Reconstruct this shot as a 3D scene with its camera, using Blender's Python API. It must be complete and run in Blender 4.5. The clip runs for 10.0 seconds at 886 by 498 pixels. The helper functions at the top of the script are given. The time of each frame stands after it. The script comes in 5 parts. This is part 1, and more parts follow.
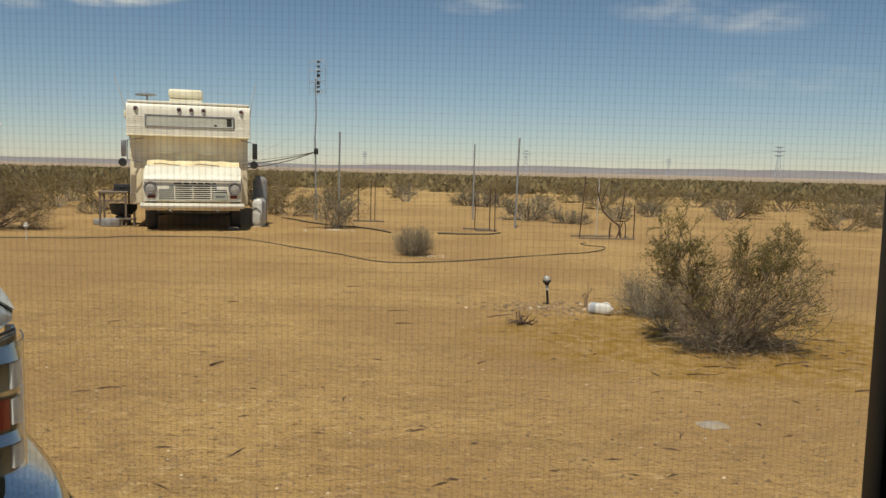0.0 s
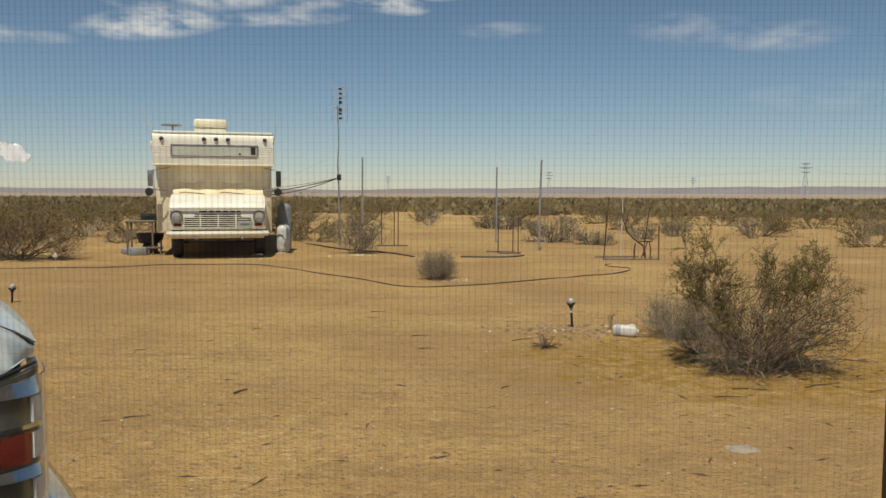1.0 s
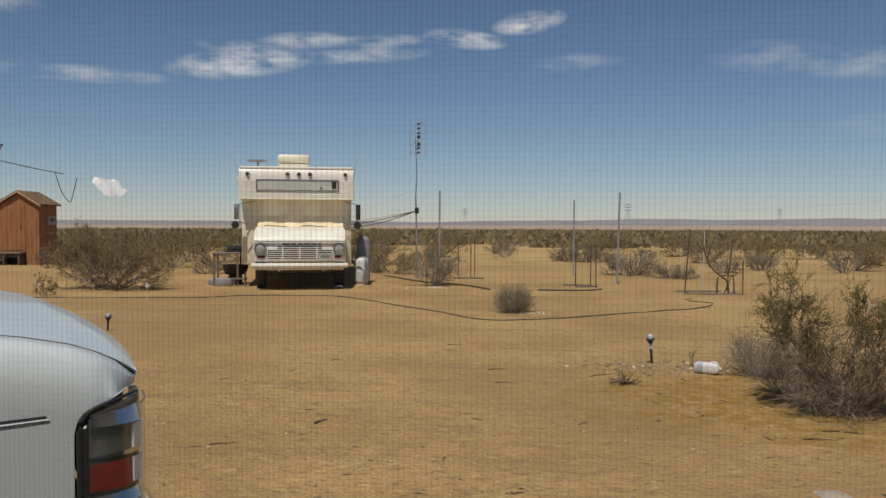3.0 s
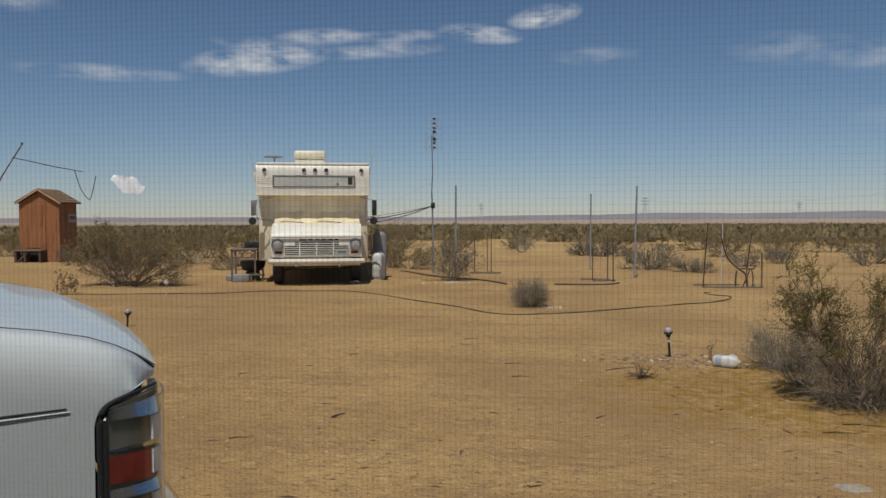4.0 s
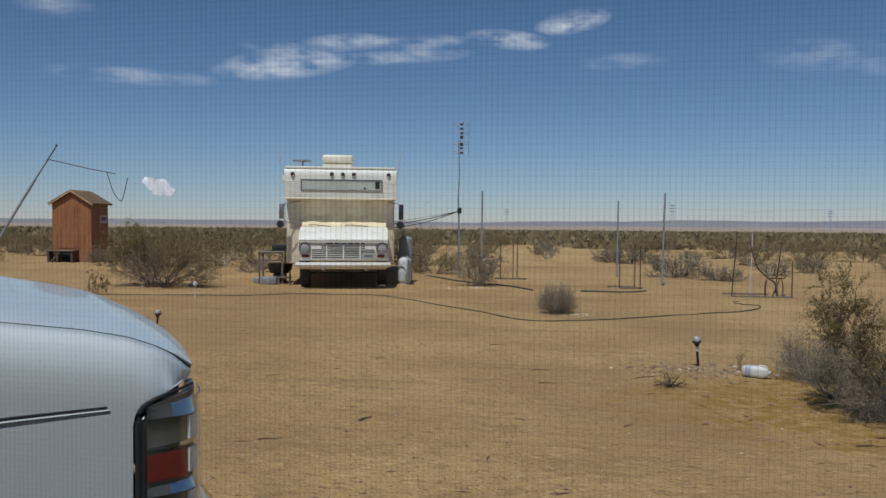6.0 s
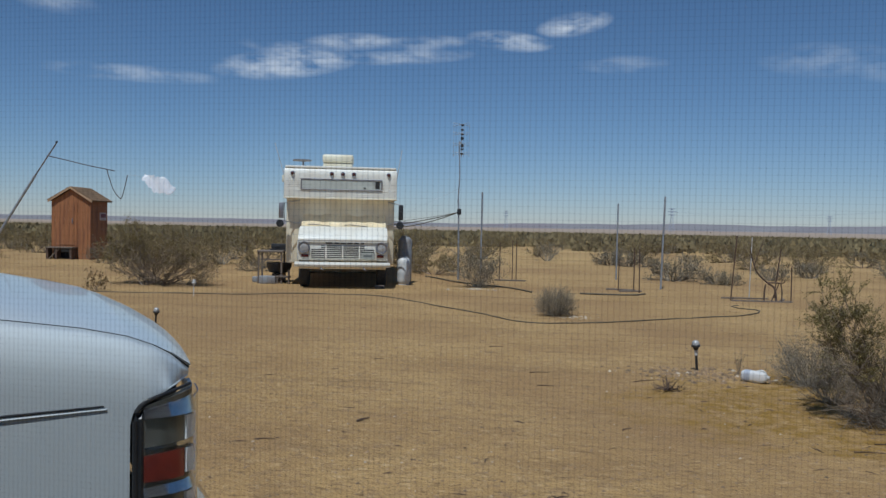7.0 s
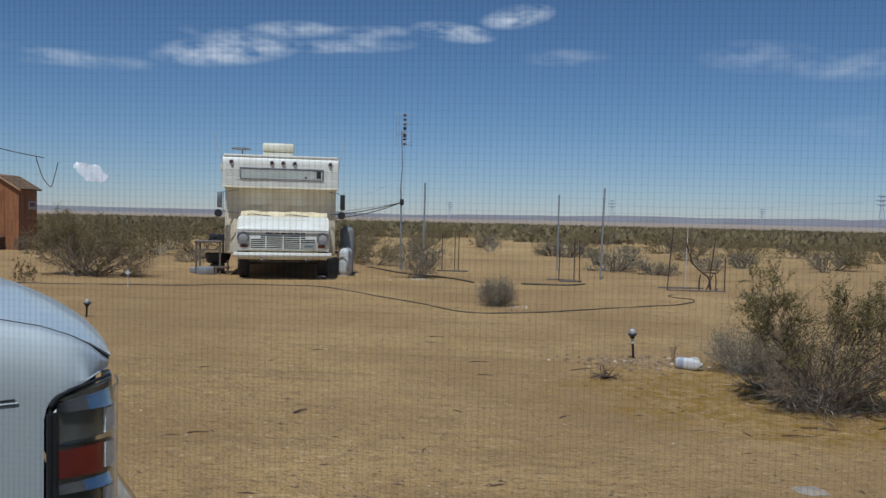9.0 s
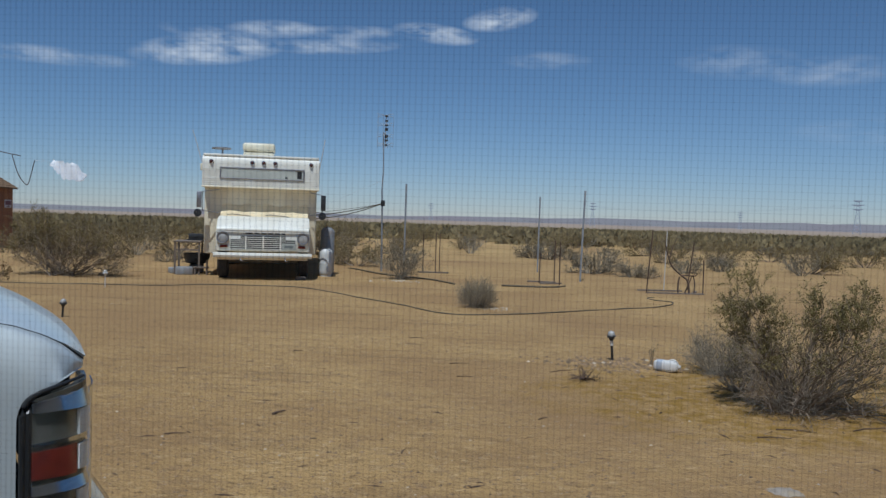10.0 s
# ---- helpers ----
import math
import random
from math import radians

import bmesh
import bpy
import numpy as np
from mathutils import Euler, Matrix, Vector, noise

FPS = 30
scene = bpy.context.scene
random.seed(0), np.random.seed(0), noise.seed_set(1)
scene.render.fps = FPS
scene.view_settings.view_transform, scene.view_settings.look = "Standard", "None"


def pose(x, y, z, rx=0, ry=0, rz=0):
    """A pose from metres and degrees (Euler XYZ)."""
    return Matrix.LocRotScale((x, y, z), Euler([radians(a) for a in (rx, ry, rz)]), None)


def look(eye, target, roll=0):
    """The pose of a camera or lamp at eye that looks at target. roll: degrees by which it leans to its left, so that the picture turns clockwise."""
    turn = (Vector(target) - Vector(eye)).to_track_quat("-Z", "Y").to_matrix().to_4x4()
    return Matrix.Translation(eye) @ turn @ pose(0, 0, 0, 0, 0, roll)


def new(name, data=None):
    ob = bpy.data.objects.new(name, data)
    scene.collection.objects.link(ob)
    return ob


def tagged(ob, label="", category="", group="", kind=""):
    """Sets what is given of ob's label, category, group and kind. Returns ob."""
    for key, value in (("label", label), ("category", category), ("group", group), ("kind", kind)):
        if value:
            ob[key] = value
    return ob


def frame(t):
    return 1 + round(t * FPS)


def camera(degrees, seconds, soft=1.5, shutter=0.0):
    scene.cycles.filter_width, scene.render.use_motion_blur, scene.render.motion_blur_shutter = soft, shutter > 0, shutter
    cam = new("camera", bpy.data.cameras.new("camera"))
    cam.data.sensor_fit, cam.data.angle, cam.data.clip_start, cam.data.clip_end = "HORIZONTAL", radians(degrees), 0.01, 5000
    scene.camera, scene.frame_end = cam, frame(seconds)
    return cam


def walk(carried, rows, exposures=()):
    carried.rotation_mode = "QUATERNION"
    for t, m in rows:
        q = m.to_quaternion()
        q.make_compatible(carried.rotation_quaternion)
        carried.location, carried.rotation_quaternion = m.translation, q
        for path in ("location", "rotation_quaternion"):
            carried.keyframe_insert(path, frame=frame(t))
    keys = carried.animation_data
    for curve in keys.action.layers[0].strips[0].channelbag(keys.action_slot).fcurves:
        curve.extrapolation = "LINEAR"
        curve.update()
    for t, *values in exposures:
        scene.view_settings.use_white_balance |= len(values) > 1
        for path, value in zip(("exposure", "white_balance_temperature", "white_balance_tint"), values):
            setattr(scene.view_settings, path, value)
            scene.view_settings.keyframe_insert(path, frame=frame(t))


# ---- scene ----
cam = camera(59.1, 10.0, soft=1.4)

PATH = [
    (0, (0.004, 0.015, 1.261), (0.012, 2.005, 1.062), 1.3),
    (0.5, (0.025, 0.038, 1.263), (0.014, 2.031, 1.088), 0.4),
    (1, (0.022, 0.026, 1.269), (-0.033, 2.021, 1.128), 0.2),
    (1.5, (0.026, 0.004, 1.283), (-0.084, 1.999, 1.182), 0.0),
    (2, (0.025, -0.013, 1.278), (-0.142, 1.979, 1.211), -0.1),
    (2.5, (0.02, -0.028, 1.29), (-0.199, 1.96, 1.234), 0.3),
    (4, (0.024, -0.026, 1.279), (-0.268, 1.952, 1.207), -0.2),
    (4.5, (0.015, -0.034, 1.284), (-0.311, 1.938, 1.212), 0.3),
    (5, (0.006, -0.038, 1.284), (-0.345, 1.93, 1.216), 0.2),
    (5.5, (0.005, -0.045, 1.281), (-0.349, 1.922, 1.218), 0.2),
    (7, (-0.005, -0.031, 1.283), (-0.358, 1.937, 1.226), 1.1),
    (7.5, (0.014, -0.046, 1.285), (-0.332, 1.923, 1.219), 0.9),
    (8, (0.011, -0.026, 1.279), (-0.318, 1.945, 1.209), 1.1),
    (8.5, (0.017, -0.012, 1.277), (-0.273, 1.965, 1.203), 1.2),
    (9, (0.021, 0.005, 1.271), (-0.189, 1.992, 1.194), 1.3),
    (9.5, (0.023, 0.025, 1.268), (-0.14, 2.017, 1.193), 1.5),
    (10, (0.026, 0.006, 1.271), (-0.136, 1.998, 1.199), 1.7),
]

# Exposure and white balance follow the clip's camera as it adapts
EXPOSURES = [(0.0, 0.1, 7150, 5), (1.5, 0.05, 6950, 7), (2.5, -0.04, 6650, 10), (4.0, -0.22, 6350, 10), (5.5, -0.25, 5900, 9), (7.0, -0.25, 5440, 7), (10.0, -0.25, 5390, 7)]
walk(cam, [(t, look(eye, target, roll)) for t, eye, target, roll in PATH], EXPOSURES)

# ---- light: clear desert sky, high sun behind the window wall, slightly to its left ----
SUN_TO = Vector((-0.06, -0.47, 1.0)).normalized()
SUN_EL = math.asin(SUN_TO.z)
SUN_AZ = math.atan2(SUN_TO.x, SUN_TO.y)

world = bpy.data.worlds.new("desert_sky")
scene.world = world
world.use_nodes = True
wn, wl = world.node_tree.nodes, world.node_tree.links
wn.clear()


def wmath(op, a, b=None, c=None):
    n = wn.new("ShaderNodeMath")
    n.operation = op
    for i, v in enumerate((a, b, c)):
        if v is None:
            continue
        if isinstance(v, (int, float)):
            n.inputs[i].default_value = v
        else:
            wl.new(v, n.inputs[i])
    return n.outputs[0]


sky = wn.new("ShaderNodeTexSky")
sky.sky_type = "NISHITA"
sky.sun_disc = False
sky.sun_elevation, sky.sun_rotation = SUN_EL, SUN_AZ
sky.altitude, sky.air_density, sky.dust_density, sky.ozone_density = 800, 1.0, 0.0, 1.6
coord = wn.new("ShaderNodeTexCoord")
sep = wn.new("ShaderNodeSeparateXYZ")
wl.new(coord.outputs["Generated"], sep.inputs[0])
az = wmath("ARCTAN2", sep.outputs[0], sep.outputs[1])
el = wmath("ARCSINE", sep.outputs[2])
comb = wn.new("ShaderNodeCombineXYZ")
wl.new(wmath("MULTIPLY", az, 9.0), comb.inputs[0])
wl.new(wmath("MULTIPLY", el, 24.0), comb.inputs[1])
cnoise = wn.new("ShaderNodeTexNoise")
cnoise.inputs["Scale"].default_value = 2.3
cnoise.inputs["Detail"].default_value = 8
cnoise.inputs["Roughness"].default_value = 0.58
cnoise.inputs["Distortion"].default_value = 0.15
wl.new(comb.outputs[0], cnoise.inputs["Vector"])
# thin wind-drawn clouds: azimuth, elevation, half width, half height (degrees), slant, density
CLOUDS = [(-21.6, 11.3, 4.0, 0.85, 0.12, 1.0), (-31.8, 9.9, 4.5, 0.45, 0.0, 0.55), (-17.2, 13.0, 2.6, 0.5, 0.05, 0.6), (-22.2, 12.4, 2.2, 0.4, -0.05, 0.4),
          (-13.0, 12.1, 3.8, 0.45, 0.06, 0.6), (-5.6, 13.3, 2.4, 0.55, -0.1, 1.0), (-1.0, 14.4, 2.1, 0.65, 0.12, 1.0),
          (-12.0, 13.1, 3.0, 0.4, 0.05, 0.55), (15.5, 11.3, 3.2, 0.9, -0.05, 0.3), (21.5, 10.4, 3.2, 0.8, 0.0, 0.35), (2.5, 11.6, 2.5, 0.5, 0.0, 0.3),
          (-36.5, 13.9, 2.0, 0.6, 0.0, 0.35), (24.0, 6.5, 4.0, 0.8, 0.0, 0.15)]
total = None
for ca, ce, cw, ch, slant, dens in CLOUDS:
    da = wmath("SUBTRACT", az, radians(ca))
    de = wmath("SUBTRACT", wmath("SUBTRACT", el, radians(ce)), wmath("MULTIPLY", da, slant))
    qa = wmath("POWER", wmath("ABSOLUTE", wmath("DIVIDE", da, radians(cw * 1.35))), 2.0)
    qe = wmath("POWER", wmath("ABSOLUTE", wmath("DIVIDE", de, radians(ch * 1.35))), 2.0)
    m = wmath("MULTIPLY", wmath("MAXIMUM", wmath("SUBTRACT", 1.0, wmath("ADD", qa, qe)), 0.0), dens)
    total = m if total is None else wmath("ADD", total, m)
wisps = wmath("MAXIMUM", wmath("MULTIPLY", wmath("SUBTRACT", cnoise.outputs[0], 0.37), 3.3), 0.0)
cover = wmath("MINIMUM", wmath("MULTIPLY", total, wisps), 0.85)
bg_sky, bg_cloud, mix = wn.new("ShaderNodeBackground"), wn.new("ShaderNodeBackground"), wn.new("ShaderNodeMixShader")
bg_sky.inputs["Strength"].default_value = 0.066
hue = wn.new("ShaderNodeHueSaturation")
hue.inputs["Saturation"].default_value = 1.08
haze = wn.new("ShaderNodeMix")                      # blue-grey dust haze low over the plain
haze.data_type, haze.blend_type = "RGBA", "MULTIPLY"
haze.inputs[7].default_value = (0.87, 0.90, 1.08, 1)
wl.new(wmath("POWER", 2.718, wmath("MULTIPLY", wmath("ABSOLUTE", el), -9.0)), haze.inputs[0])
wl.new(sky.outputs[0], haze.inputs[6])
wl.new(haze.outputs[2], hue.inputs["Color"])
wl.new(hue.outputs[0], bg_sky.inputs["Color"])
bg_cloud.inputs["Color"].default_value = (1, 0.99, 0.98, 1)
bg_cloud.inputs["Strength"].default_value = 0.72
wl.new(cover, mix.inputs[0])
wl.new(bg_sky.outputs[0], mix.inputs[1])
wl.new(bg_cloud.outputs[0], mix.inputs[2])
wl.new(mix.outputs[0], wn.new("ShaderNodeOutputWorld").inputs[0])

sun = new("sun", bpy.data.lights.new("sun", "SUN"))
sun.data.energy, sun.data.angle, sun.data.color = 3.9, radians(0.53), (1, 0.95, 0.87)
sun.matrix_world = look(SUN_TO * 30, (0, 0, 0))


# ---- materials ----
def mat(name, c1, c2=None, rough=0.6, metal=0.0, scale=6.0, bump=0.0, fine=80.0, coat=0.0, spread=(0.35, 0.65), c3=None, scale3=1.0, amount3=0.5,
        stretch=(1, 1, 1), island=0.0, per_object=0.0, translucent=0.0, spec=0.5, bump_dist=0.01):
    m = bpy.data.materials.new(name)
    m.use_nodes = True
    n, l = m.node_tree.nodes, m.node_tree.links
    b = n["Principled BSDF"]
    b.inputs["Roughness"].default_value, b.inputs["Metallic"].default_value = rough, metal
    b.inputs["Coat Weight"].default_value = coat
    b.inputs["Specular IOR Level"].default_value = spec
    tc, mp = n.new("ShaderNodeTexCoord"), n.new("ShaderNodeMapping")
    mp.inputs["Scale"].default_value = stretch
    l.new(tc.outputs["Object"], mp.inputs[0])

    def tex(s, d=6):
        t = n.new("ShaderNodeTexNoise")
        t.inputs["Scale"].default_value, t.inputs["Detail"].default_value = s, d
        l.new(mp.outputs[0], t.inputs["Vector"])
        return t.outputs[0]

    def ramp(v, a, b_):
        r = n.new("ShaderNodeMapRange")
        r.inputs[1].default_value, r.inputs[2].default_value = a, b_
        l.new(v, r.inputs[0])
        return r.outputs[0]

    def blend(f, a, b_):
        x = n.new("ShaderNodeMix")
        x.data_type = "RGBA"
        for sock, v in ((x.inputs[0], f), (x.inputs[6], a), (x.inputs[7], b_)):
            if isinstance(v, tuple):
                sock.default_value = (*v, 1)
            elif isinstance(v, float):
                sock.default_value = v
            else:
                l.new(v, sock)
        return x.outputs[2]

    col = blend(ramp(tex(scale), *spread), c1, c2 or tuple(0.8 * v for v in c1))
    if c3:
        f = n.new("ShaderNodeMath")
        f.operation = "MULTIPLY"
        l.new(ramp(tex(scale3, 8), 0.48, 0.68), f.inputs[0])
        f.inputs[1].default_value = amount3
        col = blend(f.outputs[0], col, c3)
    if island or per_object:
        src = n.new("ShaderNodeNewGeometry").outputs["Random Per Island"] if island else n.new("ShaderNodeObjectInfo").outputs["Random"]
        h = n.new("ShaderNodeHueSaturation")
        k = island or per_object
        r = n.new("ShaderNodeMapRange")
        r.inputs[3].default_value, r.inputs[4].default_value = 1 - k, 1 + k
        l.new(src, r.inputs[0])
        l.new(r.outputs[0], h.inputs["Value"])
        l.new(col, h.inputs["Color"])
        col = h.outputs[0]
    l.new(col, b.inputs["Base Color"])
    if bump:
        bp = n.new("ShaderNodeBump")
        bp.inputs["Strength"].default_value, bp.inputs["Distance"].default_value = bump, bump_dist
        l.new(tex(fine, 4), bp.inputs["Height"])
        l.new(bp.outputs[0], b.inputs["Normal"])
    if translucent:
        tr, mx = n.new("ShaderNodeBsdfTranslucent"), n.new("ShaderNodeMixShader")
        l.new(col, tr.inputs[0])
        mx.inputs[0].default_value = translucent
        l.new(b.outputs[0], mx.inputs[1])
        l.new(tr.outputs[0], mx.inputs[2])
        l.new(mx.outputs[0], n["Material Output"].inputs[0])
    return m


RV_WHITE = mat("rv_white_enamel", (0.79, 0.765, 0.665), (0.72, 0.69, 0.585), 0.42, scale=3, bump=0.1, fine=30, c3=(0.60, 0.52, 0.38), scale3=2.2, amount3=0.35, stretch=(1, 1, 0.35))
RV_CREAM = mat("rv_cream_panel", (0.84, 0.76, 0.57), (0.78, 0.69, 0.49), 0.6, scale=2.5, bump=0.1, fine=20, c3=(0.45, 0.36, 0.24), scale3=3, amount3=0.4, stretch=(1, 1, 0.4))
SHADE_CLOTH = mat("windshield_cloth", (0.86, 0.72, 0.46), (0.78, 0.63, 0.38), 0.9, scale=3, bump=0.5, fine=9, bump_dist=0.02, c3=(0.5, 0.40, 0.26), scale3=5, amount3=0.4)
CHROME = mat("chrome", (0.62, 0.63, 0.65), (0.52, 0.53, 0.55), 0.14, 1.0, scale=12)
DULL_STEEL = mat("weathered_steel", (0.34, 0.34, 0.35), (0.24, 0.23, 0.23), 0.5, 0.7, scale=9, bump=0.1, c3=(0.20, 0.12, 0.07), scale3=6, amount3=0.4)
GALV = mat("galvanised_pipe", (0.40, 0.42, 0.44), (0.30, 0.31, 0.33), 0.5, 0.5, scale=7)
RUBBER = mat("tyre_rubber", (0.025, 0.024, 0.023), (0.05, 0.045, 0.04), 0.85, scale=10, bump=0.2)
BLACK = mat("black_plastic", (0.018, 0.018, 0.02), (0.035, 0.033, 0.03), 0.45, scale=15)
# near-black for underframes, and for shade painted into openings
DARK = mat("chassis_and_opening_shade_black", (0.02, 0.019, 0.018), (0.03, 0.028, 0.025), 0.8)
RED_LENS = mat("red_marker_lens", (0.10, 0.028, 0.02), (0.07, 0.02, 0.015), 0.25)
AMBER_LENS = mat("amber_lens", (0.17, 0.026, 0.016), (0.10, 0.016, 0.010), 0.2, scale=25)
LAMP_GLASS = mat("headlamp_glass", (0.46, 0.44, 0.40), (0.30, 0.29, 0.27), 0.25, 0.0, scale=30, bump=0.3, fine=60)
PLATE = mat("licence_plate", (0.38, 0.39, 0.34), (0.33, 0.34, 0.30), 0.4, scale=10)
PLATE_BAR = mat("plate_marks", (0.16, 0.18, 0.17), (0.14, 0.15, 0.14), 0.5)
FADED_GLASS = mat("overcab_window", (0.52, 0.53, 0.46), (0.44, 0.45, 0.39), 0.3, scale=3, stretch=(0.6, 1, 2))
AC_WHITE = mat("cooler_plastic", (0.78, 0.73, 0.56), (0.70, 0.63, 0.45), 0.5, scale=4, c3=(0.6, 0.52, 0.36), scale3=3, amount3=0.3)
TRUCK_WHITE = mat("truck_white_paint", (0.56, 0.60, 0.595), (0.53, 0.565, 0.56), 0.3, scale=1.5, coat=0.4, c3=(0.58, 0.56, 0.52), scale3=2.0, amount3=0.2)
SEAM = mat("panel_gap", (0.012, 0.012, 0.014), (0.02, 0.02, 0.02), 0.7)
GASKET = mat("black_trim_and_groove_shade", (0.015, 0.016, 0.018), (0.03, 0.03, 0.03), 0.35)
REFLECTOR = mat("lamp_reflector", (0.17, 0.165, 0.14), (0.10, 0.10, 0.085), 0.22, 0.5, scale=18)
LAMP_BRIGHT = mat("silvered_reflector", (0.72, 0.74, 0.76), (0.60, 0.62, 0.64), 0.25, 0.2, scale=30)
TANK_WHITE = mat("tank_white_paint", (0.62, 0.62, 0.59), (0.52, 0.52, 0.49), 0.45, scale=5, c3=(0.35, 0.28, 0.2), scale3=6, amount3=0.35)
TANK_GREY = mat("tank_grey_paint", (0.30, 0.31, 0.31), (0.23, 0.23, 0.23), 0.5, scale=5, c3=(0.22, 0.15, 0.1), scale3=6, amount3=0.4)
SHED_RED = mat("redwood_stained_plywood", (0.35, 0.145, 0.05), (0.26, 0.10, 0.036), 0.7, scale=4, bump=0.3, fine=25, stretch=(4, 4, 0.4), c3=(0.17, 0.07, 0.035), scale3=2, amount3=0.5)
SHED_TRIM = mat("tan_trim_board", (0.45, 0.30, 0.17), (0.36, 0.22, 0.12), 0.7, scale=6)
SHINGLE = mat("tan_roof_shingle", (0.24, 0.15, 0.075), (0.17, 0.105, 0.055), 0.9, scale=20, bump=0.4, per_object=0.18)
OLD_WOOD = mat("grey_weathered_wood", (0.20, 0.16, 0.12), (0.13, 0.10, 0.08), 0.85, scale=6, bump=0.3, stretch=(6, 6, 0.6))
DEAD_WOOD = mat("dead_branch_bark", (0.12, 0.075, 0.05), (0.07, 0.045, 0.03), 0.9, scale=20, bump=0.3)
TWIG_GREY = mat("grey_twig", (0.27, 0.23, 0.165), (0.175, 0.145, 0.105), 0.9, scale=8, island=0.3)
TWIG_BROWN = mat("brown_twig", (0.25, 0.19, 0.13), (0.16, 0.12, 0.085), 0.9, scale=8, island=0.3)
LEAF_OLIVE = mat("olive_leaf", (0.28, 0.225, 0.078), (0.20, 0.16, 0.056), 0.7, scale=5, island=0.4, translucent=0.3)
LEAF_RUST = mat("rusty_brown_leaf", (0.22, 0.125, 0.05), (0.14, 0.11, 0.045), 0.8, scale=5, island=0.4, translucent=0.2)
LEAF_SCRUB = mat("brown_olive_scrub_leaf", (0.265, 0.20, 0.078), (0.175, 0.135, 0.054), 0.8, scale=0.5, island=0.4, translucent=0.32)
LEAF_GREY = mat("grey_green_leaf", (0.24, 0.205, 0.135), (0.17, 0.145, 0.095), 0.85, scale=5, island=0.3, translucent=0.15)
LEAF_DRY = mat("dry_scrub_leaf", (0.30, 0.235, 0.13), (0.21, 0.165, 0.09), 0.9, scale=5, island=0.3, translucent=0.15)
SCRUB = mat("distant_scrub", (0.28, 0.215, 0.10), (0.19, 0.15, 0.07), 0.9, scale=0.06, island=0.4, c3=(0.24, 0.18, 0.09), scale3=0.03, amount3=0.5)
HOSE_BLACK = mat("sunbaked_black_hose", (0.075, 0.06, 0.038), (0.12, 0.095, 0.055), 0.7, scale=8)
JUG_WHITE = mat("clouded_white_jug_plastic", (0.88, 0.87, 0.84), (0.80, 0.78, 0.74), 0.45, scale=10, translucent=0.3)
JUG_CAP = mat("grey_jug_label", (0.42, 0.44, 0.48), (0.36, 0.38, 0.42), 0.5, scale=10)
BAG_WHITE = mat("thin_white_plastic_bag", (0.92, 0.93, 0.94), (0.86, 0.87, 0.88), 0.4, scale=6, translucent=0.3)
RUST = mat("rusty_rebar", (0.10, 0.055, 0.035), (0.06, 0.035, 0.025), 0.85, scale=20)
STAKE_WHITE = mat("white_stake", (0.62, 0.60, 0.56), (0.5, 0.48, 0.44), 0.6, scale=8)
PEBBLE = mat("desert_pebble", (0.27, 0.18, 0.095), (0.17, 0.11, 0.06), 0.85, scale=30, island=0.4)
CHIP = mat("pale_stone_chip", (0.52, 0.43, 0.31), (0.42, 0.34, 0.24), 0.8, scale=30, island=0.25)
ASH = mat("pale_ash_crust", (0.36, 0.31, 0.25), (0.26, 0.21, 0.16), 0.9, scale=40, bump=0.5, c3=(0.42, 0.33, 0.2), scale3=14, amount3=0.7)
SIGN_FACE = mat("shed_sign_face", (0.20, 0.05, 0.06), (0.13, 0.04, 0.06), 0.5)
SIGN_PALE = mat("shed_sign_pale", (0.6, 0.58, 0.55), (0.5, 0.48, 0.46), 0.5)
WINDOW_DARK = mat("bronze_window_frame", (0.02, 0.022, 0.02), (0.03, 0.03, 0.028), 0.5, scale=20)
SCREEN_WIRE = mat("grey_screen_fibre", (0.20, 0.20, 0.20), (0.16, 0.16, 0.16), 0.8, translucent=0.5)
fw = SCREEN_WIRE.node_tree
clear, fmix = fw.nodes.new("ShaderNodeBsdfTransparent"), fw.nodes.new("ShaderNodeMixShader")     # half-clear nylon fibre
fmix.inputs[0].default_value = 0.955
fw.links.new(fw.nodes["Material Output"].inputs[0].links[0].from_socket, fmix.inputs[1])
fw.links.new(clear.outputs[0], fmix.inputs[2])
fw.links.new(fmix.outputs[0], fw.nodes["Material Output"].inputs[0])
WALL_PAINT = mat("plain_wall_panel", (0.55, 0.52, 0.46), (0.5, 0.47, 0.41), 0.8, scale=3, bump=0.1)
PYLON = mat("pylon_steel", (0.34, 0.37, 0.43), (0.3, 0.33, 0.39), 0.6, scale=0.2)
RIDGE = mat("hazy_far_ridge", (0.25, 0.24, 0.24), (0.215, 0.205, 0.21), 1.0, scale=0.004, spec=0.0, c3=(0.25, 0.21, 0.22), scale3=0.002, amount3=0.5)
PLAYA = mat("pale_dry_lake", (0.42, 0.33, 0.25), (0.30, 0.24, 0.20), 1.0, scale=0.01, spec=0.0, stretch=(0.2, 1, 1))


